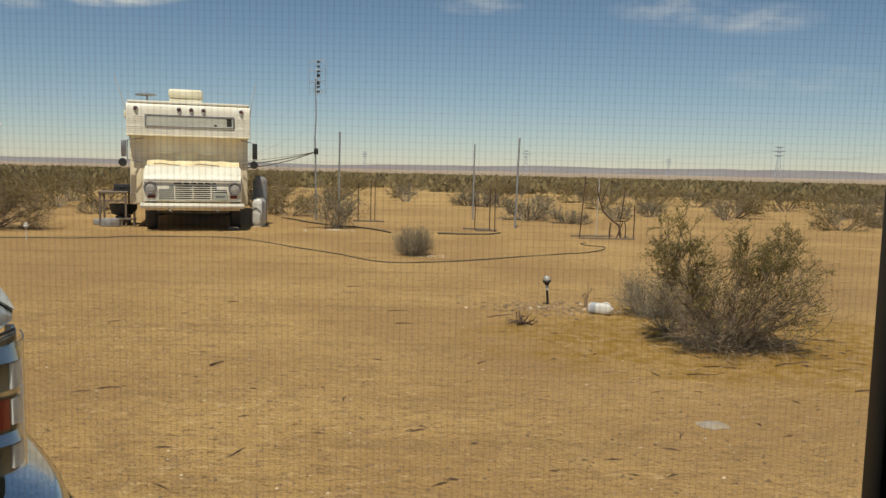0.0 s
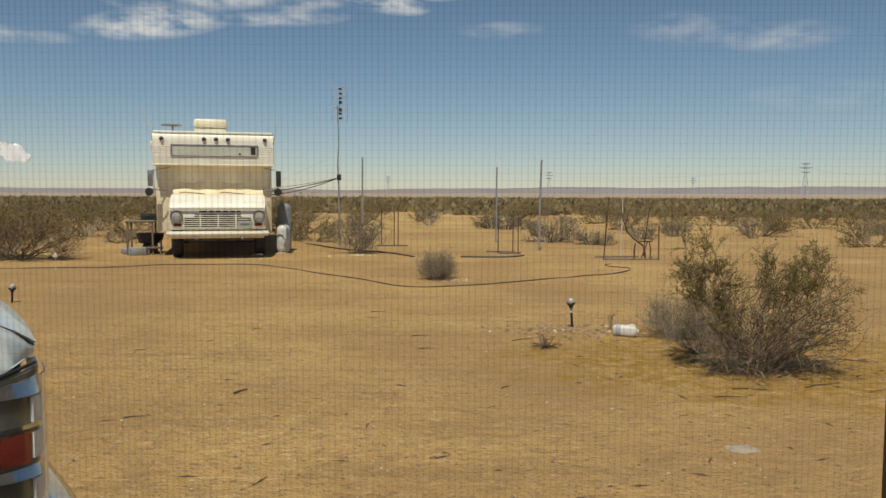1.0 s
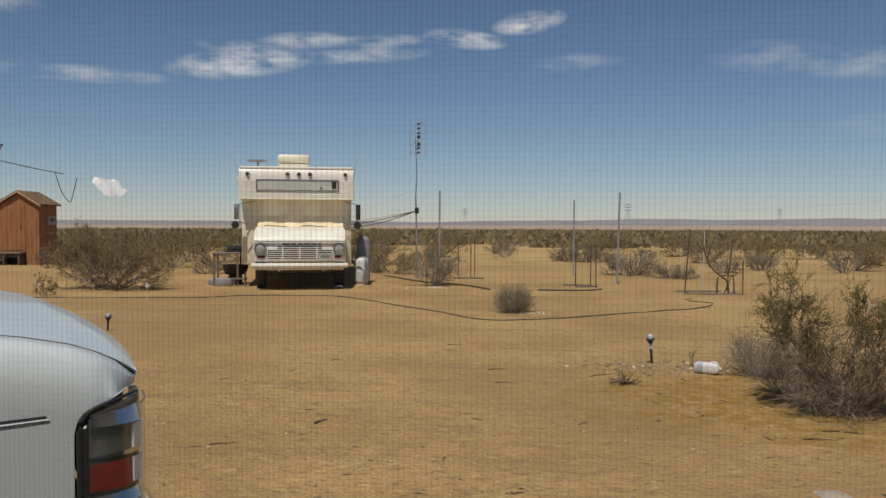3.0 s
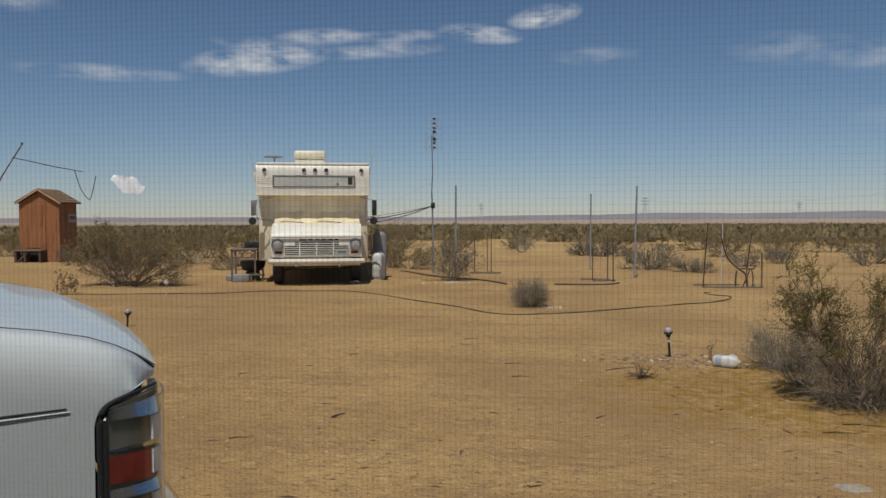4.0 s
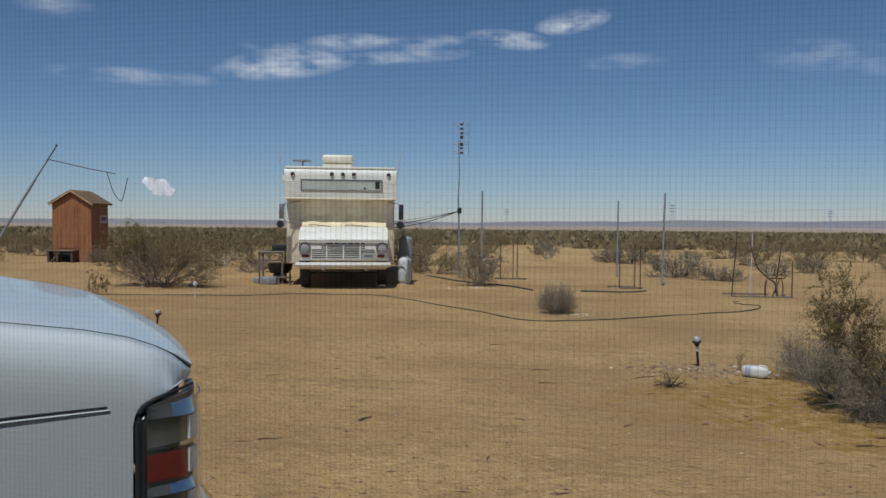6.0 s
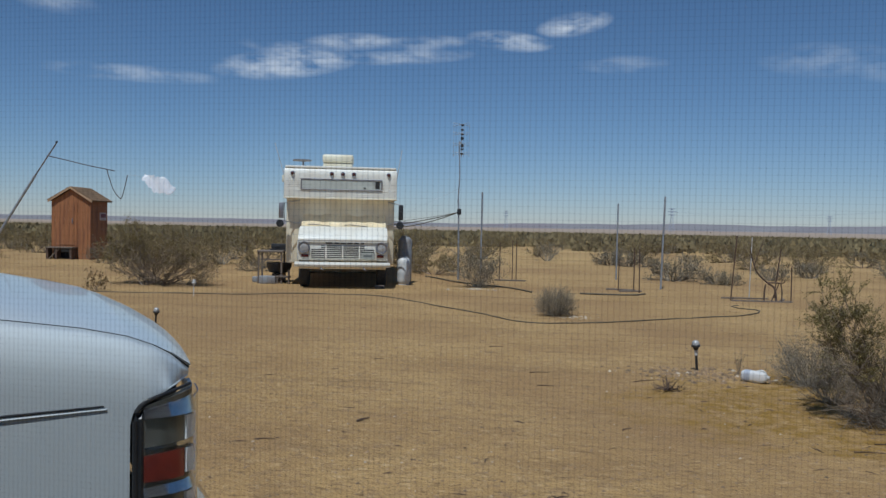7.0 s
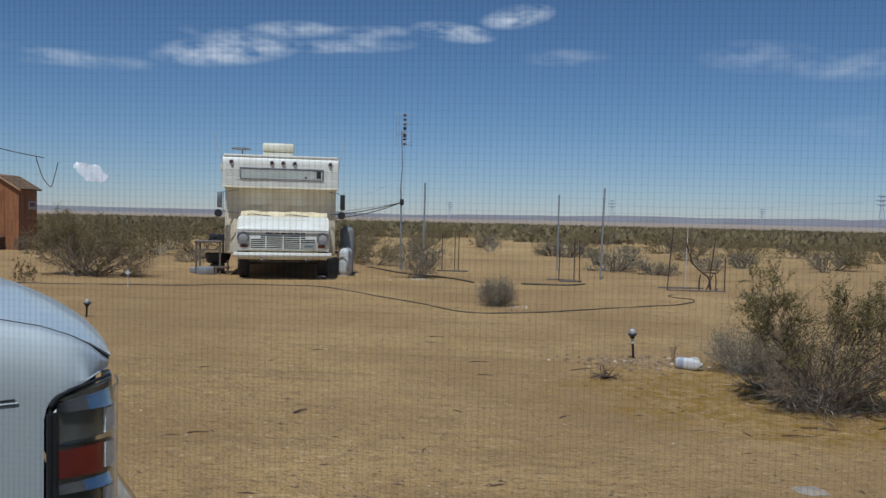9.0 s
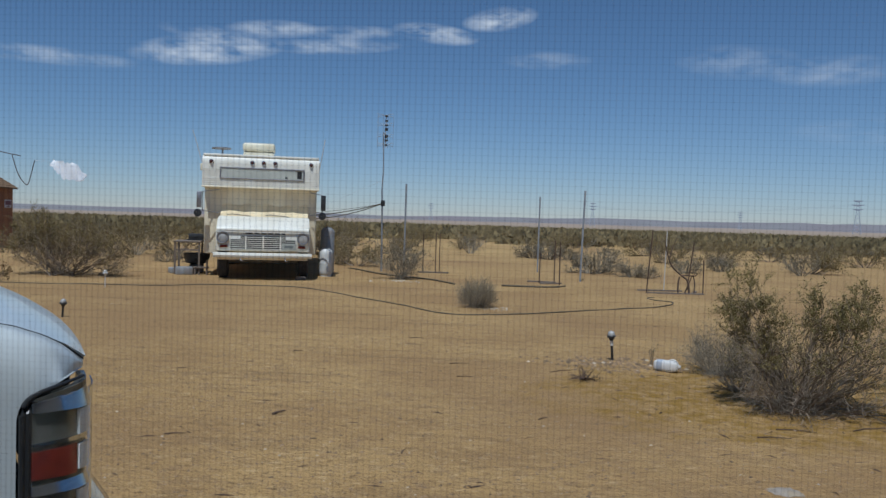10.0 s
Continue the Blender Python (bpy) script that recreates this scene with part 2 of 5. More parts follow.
def ground_material():
    m = bpy.data.materials.new("desert_sand")
    m.use_nodes = True
    n, l = m.node_tree.nodes, m.node_tree.links
    b = n["Principled BSDF"]
    b.inputs["Roughness"].default_value = 0.95
    b.inputs["Specular IOR Level"].default_value = 0.15
    tc = n.new("ShaderNodeTexCoord")

    def tex(s, d=6, stretch=(1, 1, 1), rough=0.55):
        mp = n.new("ShaderNodeMapping")
        mp.inputs["Scale"].default_value = stretch
        l.new(tc.outputs["Object"], mp.inputs[0])
        t = n.new("ShaderNodeTexNoise")
        t.inputs["Scale"].default_value, t.inputs["Detail"].default_value, t.inputs["Roughness"].default_value = s, d, rough
        l.new(mp.outputs[0], t.inputs["Vector"])
        return t.outputs[0]

    def rng(v, a, b_, lo=0.0, hi=1.0):
        r = n.new("ShaderNodeMapRange")
        for i, x in enumerate((a, b_, lo, hi)):
            r.inputs[1 + i].default_value = x
        l.new(v, r.inputs[0])
        return r.outputs[0]

    def blend(f, a, b_):
        x = n.new("ShaderNodeMix")
        x.data_type = "RGBA"
        l.new(f, x.inputs[0])
        for sock, v in ((x.inputs[6], a), (x.inputs[7], b_)):
            if isinstance(v, tuple):
                sock.default_value = (*v, 1)
            else:
                l.new(v, sock)
        return x.outputs[2]

    col = blend(rng(tex(0.55, 8), 0.35, 0.65), (0.47, 0.305, 0.125), (0.37, 0.23, 0.09))
    col = blend(rng(tex(3.2, 8, (0.8, 1.2, 1), 0.7), 0.54, 0.76), col, (0.21, 0.13, 0.06))    # scuffed, trodden bands
    col = blend(rng(tex(1.3, 7, (0.32, 1.7, 1), 0.65), 0.52, 0.70, 0.0, 0.65), col, (0.25, 0.155, 0.07))   # faint wheel and wash streaks
    col = blend(rng(tex(7.5, 8, (0.9, 1.1, 1), 0.72), 0.50, 0.66, 0.0, 0.7), col, (0.27, 0.175, 0.095))  # dull mottling
    col = blend(rng(tex(14, 6, (0.8, 1.2, 1), 0.7), 0.54, 0.70), col, (0.60, 0.42, 0.21))
    col = blend(rng(tex(22, 5, (0.7, 1.2, 1), 0.7), 0.55, 0.68), col, (0.17, 0.10, 0.045))         # pale crust
    col = blend(rng(tex(55, 3), 0.60, 0.70), col, (0.15, 0.095, 0.05))                           # dark grit
    col = blend(rng(tex(140, 2), 0.66, 0.78), col, (0.60, 0.48, 0.33))                           # light grit
    col = blend(rng(tex(0.28, 5), 0.44, 0.62, 0.0, 0.8), col, (0.31, 0.19, 0.085))                # older, browner crust
    # ochre dry-grass litter round the creosote bush and under the far scrub
    pos = n.new("ShaderNodeSeparateXYZ")
    l.new(tc.outputs["Object"], pos.inputs[0])

    def sub(v, k, s):
        a = n.new("ShaderNodeMath")
        a.operation = "SUBTRACT"
        l.new(v, a.inputs[0])
        a.inputs[1].default_value = k
        d = n.new("ShaderNodeMath")
        d.operation = "DIVIDE"
        l.new(a.outputs[0], d.inputs[0])
        d.inputs[1].default_value = s
        p = n.new("ShaderNodeMath")
        p.operation = "MULTIPLY"
        l.new(d.outputs[0], p.inputs[0])
        l.new(d.outputs[0], p.inputs[1])
        return p.outputs[0]

    def add(a, b_, op="ADD"):
        x = n.new("ShaderNodeMath")
        x.operation = op
        for i, v in enumerate((a, b_)):
            if isinstance(v, float):
                x.inputs[i].default_value = v
            else:
                l.new(v, x.inputs[i])
        return x.outputs[0]

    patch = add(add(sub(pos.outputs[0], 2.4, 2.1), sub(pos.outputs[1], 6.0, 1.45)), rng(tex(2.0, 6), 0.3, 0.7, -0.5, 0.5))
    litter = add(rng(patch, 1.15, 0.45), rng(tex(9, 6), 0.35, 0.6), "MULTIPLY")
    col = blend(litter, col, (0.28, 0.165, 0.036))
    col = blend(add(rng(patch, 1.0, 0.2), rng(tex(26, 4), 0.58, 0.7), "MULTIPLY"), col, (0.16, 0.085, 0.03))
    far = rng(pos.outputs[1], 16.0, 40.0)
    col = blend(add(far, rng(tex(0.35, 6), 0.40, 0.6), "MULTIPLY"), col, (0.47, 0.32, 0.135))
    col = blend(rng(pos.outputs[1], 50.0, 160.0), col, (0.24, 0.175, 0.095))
    # far plain, with distance haze mixed into its paler colour
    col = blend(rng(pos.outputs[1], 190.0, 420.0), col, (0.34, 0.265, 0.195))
    l.new(col, b.inputs["Base Color"])
    bp = n.new("ShaderNodeBump")
    bp.inputs["Strength"].default_value, bp.inputs["Distance"].default_value = 1.0, 0.05
    h = add(add(tex(5, 8, (0.9, 1.1, 1), 0.65), 1.2, "MULTIPLY"), add(tex(40, 4), 0.35, "MULTIPLY"))
    l.new(h, bp.inputs["Height"])
    l.new(bp.outputs[0], b.inputs["Normal"])
    return m


SAND = ground_material()

CLEAR_LENS = bpy.data.materials.new("clear_lamp_cover")
CLEAR_LENS.use_nodes = True
cl = CLEAR_LENS.node_tree.nodes["Principled BSDF"]
cl.inputs["Base Color"].default_value = (0.93, 0.94, 0.92, 1)
cl.inputs["Roughness"].default_value = 0.04
cl.inputs["Transmission Weight"].default_value = 1.0
cl.inputs["IOR"].default_value = 1.3


# ---- building helpers ----
def mesh_of(bm, name, material, smooth=None):
    me = bpy.data.meshes.new(name)
    bmesh.ops.recalc_face_normals(bm, faces=bm.faces)
    bm.to_mesh(me)
    bm.free()
    if smooth:
        me.shade_smooth()
        me.set_sharp_from_angle(angle=radians(smooth))
    me.materials.append(material)
    return me


def part(name, bm, material, parent, label="", smooth=35):
    me = bm if isinstance(bm, bpy.types.Mesh) else mesh_of(bm, name, material, smooth)
    ob = new(name, me)
    ob.parent = parent
    return tagged(ob, label) if label else ob


def thing(name, m, label, category, group="", kind=""):
    ob = new(name)
    ob.empty_display_size = 0.1
    ob.matrix_world = m
    return tagged(ob, label, category, group, kind)


def solid(name, bm, material, label, category, m=None, group="", kind="", smooth=35):
    ob = new(name, mesh_of(bm, name, material, smooth))
    if m:
        ob.matrix_world = m
    return tagged(ob, label, category, group, kind)


def box(x0, x1, y0, y1, z0, z1, bevel=0.0, seg=2, bm=None):
    own = bmesh.new()
    bmesh.ops.create_cube(own, size=1)
    for v in own.verts:
        v.co = Vector(((x0 + x1) / 2 + v.co.x * (x1 - x0), (y0 + y1) / 2 + v.co.y * (y1 - y0), (z0 + z1) / 2 + v.co.z * (z1 - z0)))
    if bevel:
        bmesh.ops.bevel(own, geom=own.edges[:], offset=bevel, segments=seg, affect="EDGES", profile=0.5)
    if bm is None:
        return own
    return join(bm, own)


def join(bm, other):
    me = bpy.data.meshes.new("scratch")
    other.to_mesh(me)
    other.free()
    bm.from_mesh(me)
    bpy.data.meshes.remove(me)
    return bm


def tube(points, radii, sides=8, bm=None, caps=True):
    bm = bm or bmesh.new()
    pts = [Vector(p) for p in points]
    if isinstance(radii, (int, float)):
        radii = [radii] * len(pts)
    rings = []
    for i, p in enumerate(pts):
        d = (pts[min(i + 1, len(pts) - 1)] - pts[max(i - 1, 0)]).normalized()
        a = d.orthogonal().normalized() if abs(d.z) > 0.95 else d.cross(Vector((0, 0, 1))).normalized()
        b = d.cross(a).normalized()
        rings.append([bm.verts.new(p + (a * math.cos(k * math.tau / sides) + b * math.sin(k * math.tau / sides)) * radii[i]) for k in range(sides)])
    for r, s in zip(rings, rings[1:]):
        for k in range(sides):
            bm.faces.new((r[k], r[(k + 1) % sides], s[(k + 1) % sides], s[k]))
    if caps:
        bm.faces.new(rings[0][::-1])
        bm.faces.new(rings[-1])
    return bm


def lathe(profile, sides=24, axis="z", at=(0, 0, 0), bm=None):
    bm = bm or bmesh.new()
    rings = []
    for r, h in profile:
        ring = []
        for k in range(sides):
            a = k * math.tau / sides
            c, s = r * math.cos(a), r * math.sin(a)
            p = {"z": (c, s, h), "y": (c, h, s), "x": (h, c, s)}[axis]
            ring.append(bm.verts.new(Vector(p) + Vector(at)))
        rings.append(ring)
    for r, s in zip(rings, rings[1:]):
        for k in range(sides):
            bm.faces.new((r[k], r[(k + 1) % sides], s[(k + 1) % sides], s[k]))
    bm.faces.new(rings[0][::-1])
    bm.faces.new(rings[-1])
    return bm


def loft(sections, closed=True, caps=True, bm=None):
    bm = bm or bmesh.new()
    rings = [[bm.verts.new(p) for p in s] for s in sections]
    n = len(rings[0])
    for r, s in zip(rings, rings[1:]):
        for k in range(n if closed else n - 1):
            bm.faces.new((r[k], r[(k + 1) % n], s[(k + 1) % n], s[k]))
    if caps and closed:
        bm.faces.new(rings[0][::-1])
        bm.faces.new(rings[-1])
    return bm


def wire(name, points, r, material, label, category, sides=6, **kw):
    return solid(name, tube(points, r, sides), material, label, category, smooth=60, **kw)


def smooth_line(pts, n=8):
    """Catmull-Rom through the points."""
    p = [Vector(q) for q in pts]
    p = [p[0] * 2 - p[1]] + p + [p[-1] * 2 - p[-2]]
    out = []
    for i in range(1, len(p) - 2):
        for k in range(n):
            t = k / n
            out.append(0.5 * (2 * p[i] + (p[i + 1] - p[i - 1]) * t + (2 * p[i - 1] - 5 * p[i] + 4 * p[i + 1] - p[i + 2]) * t * t
                              + (3 * p[i] - p[i - 1] - 3 * p[i + 1] + p[i + 2]) * t ** 3))
    return out + [p[-2]]


def ground_z(x, y):
    """Gentle swells, small near the window, with low hummocks in the scrub."""
    d = math.hypot(x, y)
    z = 0.015 * noise.noise((x * 0.8, y * 0.8, 0)) + 0.006 * noise.noise((x * 3, y * 3, 4))
    k = min(max((d - 17) / 25, 0), 1)
    z += k * (0.22 * noise.noise((x * 0.22, y * 0.22, 7)) + 0.14 * noise.noise((x * 0.07, y * 0.07, 2)))
    z += 0.008 * math.exp(-(((x - 1.15) / 0.55) ** 2 + ((y - 7.3) / 0.35) ** 2))
    z += 0.018 * math.exp(-(((x - 2.3) / 0.8) ** 2 + ((y - 6.1) / 0.7) ** 2))
    return z if d < 300 else z * max(0, 1 - (d - 300) / 500)


# ---- the setting: ground, dry lake, ridge ----
def build_ground():
    radii = [0.0] + [0.45 * 1.045 ** i for i in range(0, 208)]
    sides = 180
    verts = [(0, 0, ground_z(0, 0))]
    faces = []
    for r in radii[1:]:
        for k in range(sides):
            a = k * math.tau / sides
            x, y = r * math.sin(a), r * math.cos(a)
            verts.append((x, y, ground_z(x, y)))
    for k in range(sides):
        faces.append((0, 1 + k, 1 + (k + 1) % sides))
    for i in range(len(radii) - 2):
        a0, b0 = 1 + i * sides, 1 + (i + 1) * sides
        for k in range(sides):
            k2 = (k + 1) % sides
            faces.append((a0 + k, b0 + k, b0 + k2, a0 + k2))
    me = bpy.data.meshes.new("ground")
    me.from_pydata(verts, [], faces)
    me.update()
    me.shade_smooth()
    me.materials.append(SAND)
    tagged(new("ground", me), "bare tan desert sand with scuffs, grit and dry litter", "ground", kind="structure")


build_ground()


def ridge(name, dist, base, heights, a0, a1, material, label):
    bm = bmesh.new()
    top, bot, back = [], [], []
    n = 160
    for i in range(n + 1):
        a = radians(a0 + (a1 - a0) * i / n)
        f = i / n * (len(heights) - 1)
        k = min(int(f), len(heights) - 2)
        h = heights[k] + (heights[k + 1] - heights[k]) * (f - k)
        h *= 1 + 0.35 * noise.noise((i * 0.12, dist * 0.01, 0)) + 0.12 * noise.noise((i * 0.5, dist * 0.01, 3))
        s, c = math.sin(a), math.cos(a)
        bot.append(bm.verts.new((s * dist, c * dist, base)))
        top.append(bm.verts.new((s * dist * 1.06, c * dist * 1.06, base + max(h, 0.5))))
        back.append(bm.verts.new((s * dist * 1.12, c * dist * 1.12, base)))
    for i in range(n):
        bm.faces.new((bot[i], bot[i + 1], top[i + 1], top[i]))
        bm.faces.new((top[i], top[i + 1], back[i + 1], back[i]))
    return solid(name, bm, material, label, "hills", kind="structure", smooth=80)


ridge("backdrop", 3300, -1, [11, 18, 17, 20, 20, 22, 30, 36, 36, 44, 42, 34], -75, 75, RIDGE, "low hazy purple-brown mountain ridge on the horizon")
ridge("backdrop_dry_lake", 2000, -1, [1, 1, 2, 3, 4, 4, 4, 4, 3, 3], -40, 60, PLAYA, "pale dry lake bed glinting below the far ridge")

# ---- the room behind the window that the camera looks out of ----
WX0, WX1, WZ0, WZ1 = -0.95, 0.36, 0.60, 1.95       # window opening
WY0, WY1 = 0.46, 0.54                               # wall thickness
RX0, RX1, RY0, RH = -1.5, 2.4, -2.4, 2.35


def room():
    bm = box(RX0, WX0, WY0, WY1, 0.05, RH)
    box(WX1, RX1, WY0, WY1, 0.05, RH, bm=bm)
    box(WX0, WX1, WY0, WY1, 0.05, WZ0, bm=bm)
    box(WX0, WX1, WY0, WY1, WZ1, RH, bm=bm)
    solid("wall_north", bm, WALL_PAINT, "plain panelled wall with a window opening", "wall", kind="structure")
    solid("wall_west", box(RX0 - 0.1, RX0, RY0, WY1, 0.05, RH), WALL_PAINT, "plain panelled room wall", "wall", kind="structure")
    solid("wall_east", box(RX1, RX1 + 0.1, RY0, WY1, 0.05, RH), WALL_PAINT, "plain panelled room wall", "wall", kind="structure")
    solid("wall_south", box(RX0 - 0.1, RX1 + 0.1, RY0 - 0.1, RY0, 0.05, RH), WALL_PAINT, "plain panelled room wall", "wall", kind="structure")
    solid("ceiling", box(RX0 - 0.1, RX1 + 0.1, RY0 - 0.1, WY1, RH, RH + 0.1), WALL_PAINT, "plain white ceiling panel", "ceiling", kind="structure")
    solid("floor", box(RX0 - 0.1, RX1 + 0.1, RY0 - 0.1, WY1, -0.05, 0.05), OLD_WOOD, "worn grey-brown plank floor", "floor", kind="structure")
    w = thing("window_1", pose(0, 0, 0), "dark bronze window frame with a fine insect screen", "window", kind="structure")
    t = 0.03
    for nm, b in (("window_frame", box(WX1 - 0.106, WX1 + 0.02, WY0 - 0.022, WY0 - 0.002, WZ0 - t, WZ1 + t, 0.003)),
                  ("window_frame", box(WX0 - 0.02, WX0 + 0.012, WY0 - 0.022, WY0 - 0.002, WZ0 - t, WZ1 + t, 0.003)),
                  ("window_frame", box(WX0 + 0.0121, WX1 - 0.1061, WY0 - 0.022, WY0 - 0.002, WZ1 - 0.01, WZ1 + t, 0.003)),
                  ("window_sill", box(WX0 + 0.0121, WX1 - 0.1061, WY0 - 0.022, WY0 - 0.002, WZ0 - t, WZ0 + 0.01, 0.003))):
        part(nm, b, WINDOW_DARK, w)
    # woven fibres of the insect screen
    pitch, r, ys = 0.0035, 0.0006, WY0 - 0.012
    verts, faces = [], []

    def strand(p, q, r):
        d = (Vector(q) - Vector(p)).normalized()
        a = Vector((0, 1, 0))
        b = d.cross(a)
        k = len(verts)
        for e in (p, q):
            for j in range(4):
                c = j * math.tau / 4 + 0.4
                verts.append(tuple(Vector(e) + (a * math.cos(c) + b * math.sin(c)) * r))
        for j in range(4):
            faces.append((k + j, k + (j + 1) % 4, k + 4 + (j + 1) % 4, k + 4 + j))

    x = WX0 + 0.012
    while x < WX1 - 0.115:
        strand((x, ys, WZ0), (x, ys, WZ1), r)
        x += pitch
    z = WZ0
    while z < WZ1:
        strand((WX0 + 0.012, ys + 0.0001, z), (WX1 - 0.112, ys + 0.0013, z), r * 0.36)
        z += pitch * 1.15
    me = bpy.data.meshes.new("screen_mesh")
    me.from_pydata(verts, [], faces)
    me.materials.append(SCREEN_WIRE)
    s = part("screen_mesh", me, SCREEN_WIRE, w, "fine woven grey fly-screen mesh")
    s["kind"] = "stuff"


room()


# ---- old motorhome ----
def motorhome():
    rv = thing("motorhome", pose(-4.71, 14.91, 0, 0, 0, 16.5), "old cream-white motorhome with an overcab bunk, parked on sand", "motorhome")
    XL, XR = -1.24, 1.09
    # coach body behind the cab, with ribbed aluminium siding
    body = part("coach_body", box(XL + 0.03, XR - 0.03, 1.06, 7.2, 0.46, 2.44, 0.04), RV_CREAM, rv, "cream aluminium coach body")
    part("roof", box(XL + 0.01, XR - 0.01, 0.84, 7.18, 2.445, 2.50, 0.02), RV_WHITE, rv, "white painted roof")
    # overcab bunk: rounded top front edge
    prof = [(0.80, 1.84), (0.80, 2.30), (0.81, 2.38), (0.84, 2.43), (0.90, 2.455), (2.4, 2.46), (2.4, 1.82), (0.86, 1.82)]
    part("overcab_bunk", loft([[(x, y, z) for y, z in prof] for x in (XL, XR)]), RV_WHITE, rv, "white overcab sleeping bunk")
    for z in (1.87, 1.91, 1.95, 1.985):
        part("siding_rib", box(XL + 0.02, XR - 0.02, 0.7955, 0.7995, z, z + 0.014, 0.0015, 1), RV_WHITE, rv)
    for z in (2.06, 2.10, 2.14, 2.18):
        part("siding_rib", box(XL + 0.02, -0.86, 0.7955, 0.7995, z, z + 0.014, 0.0015, 1), RV_WHITE, rv)
        part("siding_rib", box(0.81, XR - 0.02, 0.7955, 0.7995, z, z + 0.014, 0.0015, 1), RV_WHITE, rv)
    part("drip_moulding", box(XL - 0.008, XR + 0.008, 0.783, 0.802, 1.815, 1.845, 0.004, 1), RV_CREAM, rv, "tan edge moulding")
    for x in (XL - 0.01, XR - 0.004):
        part("corner_moulding", box(x, x + 0.014, 0.86, 0.9, 1.83, 2.40, 0.004, 1), DULL_STEEL, rv)
    # overcab window: frame, pane, dark slab painting the shade of the slid-open end
    for b in (box(-0.90, 0.79, 0.775, 0.798, 2.205, 2.235, 0.005, 1), box(-0.90, 0.79, 0.775, 0.798, 2.0, 2.02, 0.005, 1),
              box(-0.90, -0.87, 0.775, 0.798, 2.0205, 2.2045, 0.004, 1), box(0.76, 0.79, 0.775, 0.798, 2.0205, 2.2045, 0.004, 1)):
        part("window_frame", b, DULL_STEEL, rv)
    part("window_pane", box(-0.869, 0.62, 0.785, 0.797, 2.021, 2.204), FADED_GLASS, rv, "sun-faded overcab window pane")
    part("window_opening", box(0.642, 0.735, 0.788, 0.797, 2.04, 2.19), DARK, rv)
    part("window_pane", box(0.625, 0.759, 0.79, 0.7965, 2.021, 2.204), FADED_GLASS, rv)
    part("window_latch", box(0.40, 0.45, 0.776, 0.787, 2.04, 2.07, 0.006), BLACK, rv)
    # marker lamps
    for x in (-1.065, -0.262, -0.034, 0.196, 0.92):
        lamp = part("marker_lamp", lathe([(0.045, 0.80), (0.045, 0.785), (0.036, 0.776)], 16, "y", (x, 0, 2.335)), CHROME, rv)
        part("lens", lathe([(0.034, 0.7755), (0.028, 0.757), (0.012, 0.748)], 16, "y", (x, 0, 2.335)), RED_LENS, lamp, "dull red marker lens")
    # cab shell with raked windscreen area, covered by cloth
    cab = [[(s * 0.885, 0.62, 0.5), (s * 0.90, 0.62, 1.10), (s * 0.90, 0.94, 1.18), (s * 0.885, 0.99, 1.25), (s * 0.87, 1.25, 1.815), (s * 0.87, 2.0, 1.815), (s * 0.90, 2.0, 0.5)] for s in (-1, 1)]
    part("cab", loft(cab), RV_CREAM, rv, "cream painted cab")
    rng = random.Random(3)
    rows = []
    for j in range(19):
        f = j / 18
        z = 1.245 + f * 0.565
        y = 0.95 + f * 0.25 - 0.02 * math.exp(-((f - 0.06) / 0.08) ** 2)
        w = 0.885 - 0.05 * f
        rows.append([(-w + 2 * w * i / 36, y + 0.010 * math.sin(i * 0.75 + j * 0.35) * (1 - 0.6 * f) + 0.006 * math.sin(i * 0.31 - j * 0.8) + rng.uniform(-0.003, 0.003),
                      z) for i in range(37)])
    back = [[(x, y + 0.012, z) for x, y, z in r] for r in rows]
    part("windscreen_cover", loft([a + b[::-1] for a, b in zip(rows, back)]), SHADE_CLOTH, rv, "sagging cream cloth tied over the windscreen", smooth=80)
    part("cowl", box(-0.895, 0.895, 0.70, 0.975, 1.17, 1.243, 0.015), RV_WHITE, rv, "white cowl below the windscreen")
    # bonnet: flat-topped, square-cut, with a short drop at the nose
    secs = []
    for y, half, z, drop in ((0.005, 0.872, 0.955, 0.008), (0.0, 0.876, 0.985, 0.010), (0.012, 0.880, 1.02, 0.012), (0.05, 0.884, 1.05, 0.014), (0.2, 0.890, 1.105, 0.016), (0.45, 0.897, 1.175, 0.016), (0.66, 0.900, 1.225, 0.016), (0.70, 0.90, 1.235, 0.016)):
        top = [(-half + 2 * half * i / 24, y, z - drop * abs(2 * i / 24 - 1) ** 8) for i in range(25)]
        secs.append(top + [(half, y, 0.93), (-half, y, 0.93)])
    part("bonnet", loft(secs), RV_WHITE, rv, "white painted flat-topped bonnet", smooth=50)
    part("bonnet_lip", box(-0.86, 0.86, -0.004, 0.03, 0.968, 0.99, 0.008), RV_WHITE, rv)
    # solid nose panel; dark slabs on it paint the shade inside grille and vent
    nose = box(-0.90, 0.90, 0.03, 0.62, 0.56, 0.965, 0.03)
    part("nose_panel", nose, RV_WHITE, rv, "white front panel")
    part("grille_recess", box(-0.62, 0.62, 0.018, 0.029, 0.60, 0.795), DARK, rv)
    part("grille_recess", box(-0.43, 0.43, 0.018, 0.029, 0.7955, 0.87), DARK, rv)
    part("upper_vent", box(-0.34, 0.42, 0.02, 0.029, 0.90, 0.935), DARK, rv)
    for i in range(5):
        part("vent_divider", box(-0.2 + i * 0.13, -0.17 + i * 0.13, 0.012, 0.0195, 0.90, 0.936), RV_WHITE, rv)
    for i in range(7):
        z = 0.606 + i * 0.038
        half = 0.63 if i < 5 else 0.43
        part("grille_bar", box(-half, half, -0.002, 0.0175, z, z + 0.012, 0.003, 1), RV_WHITE, rv)
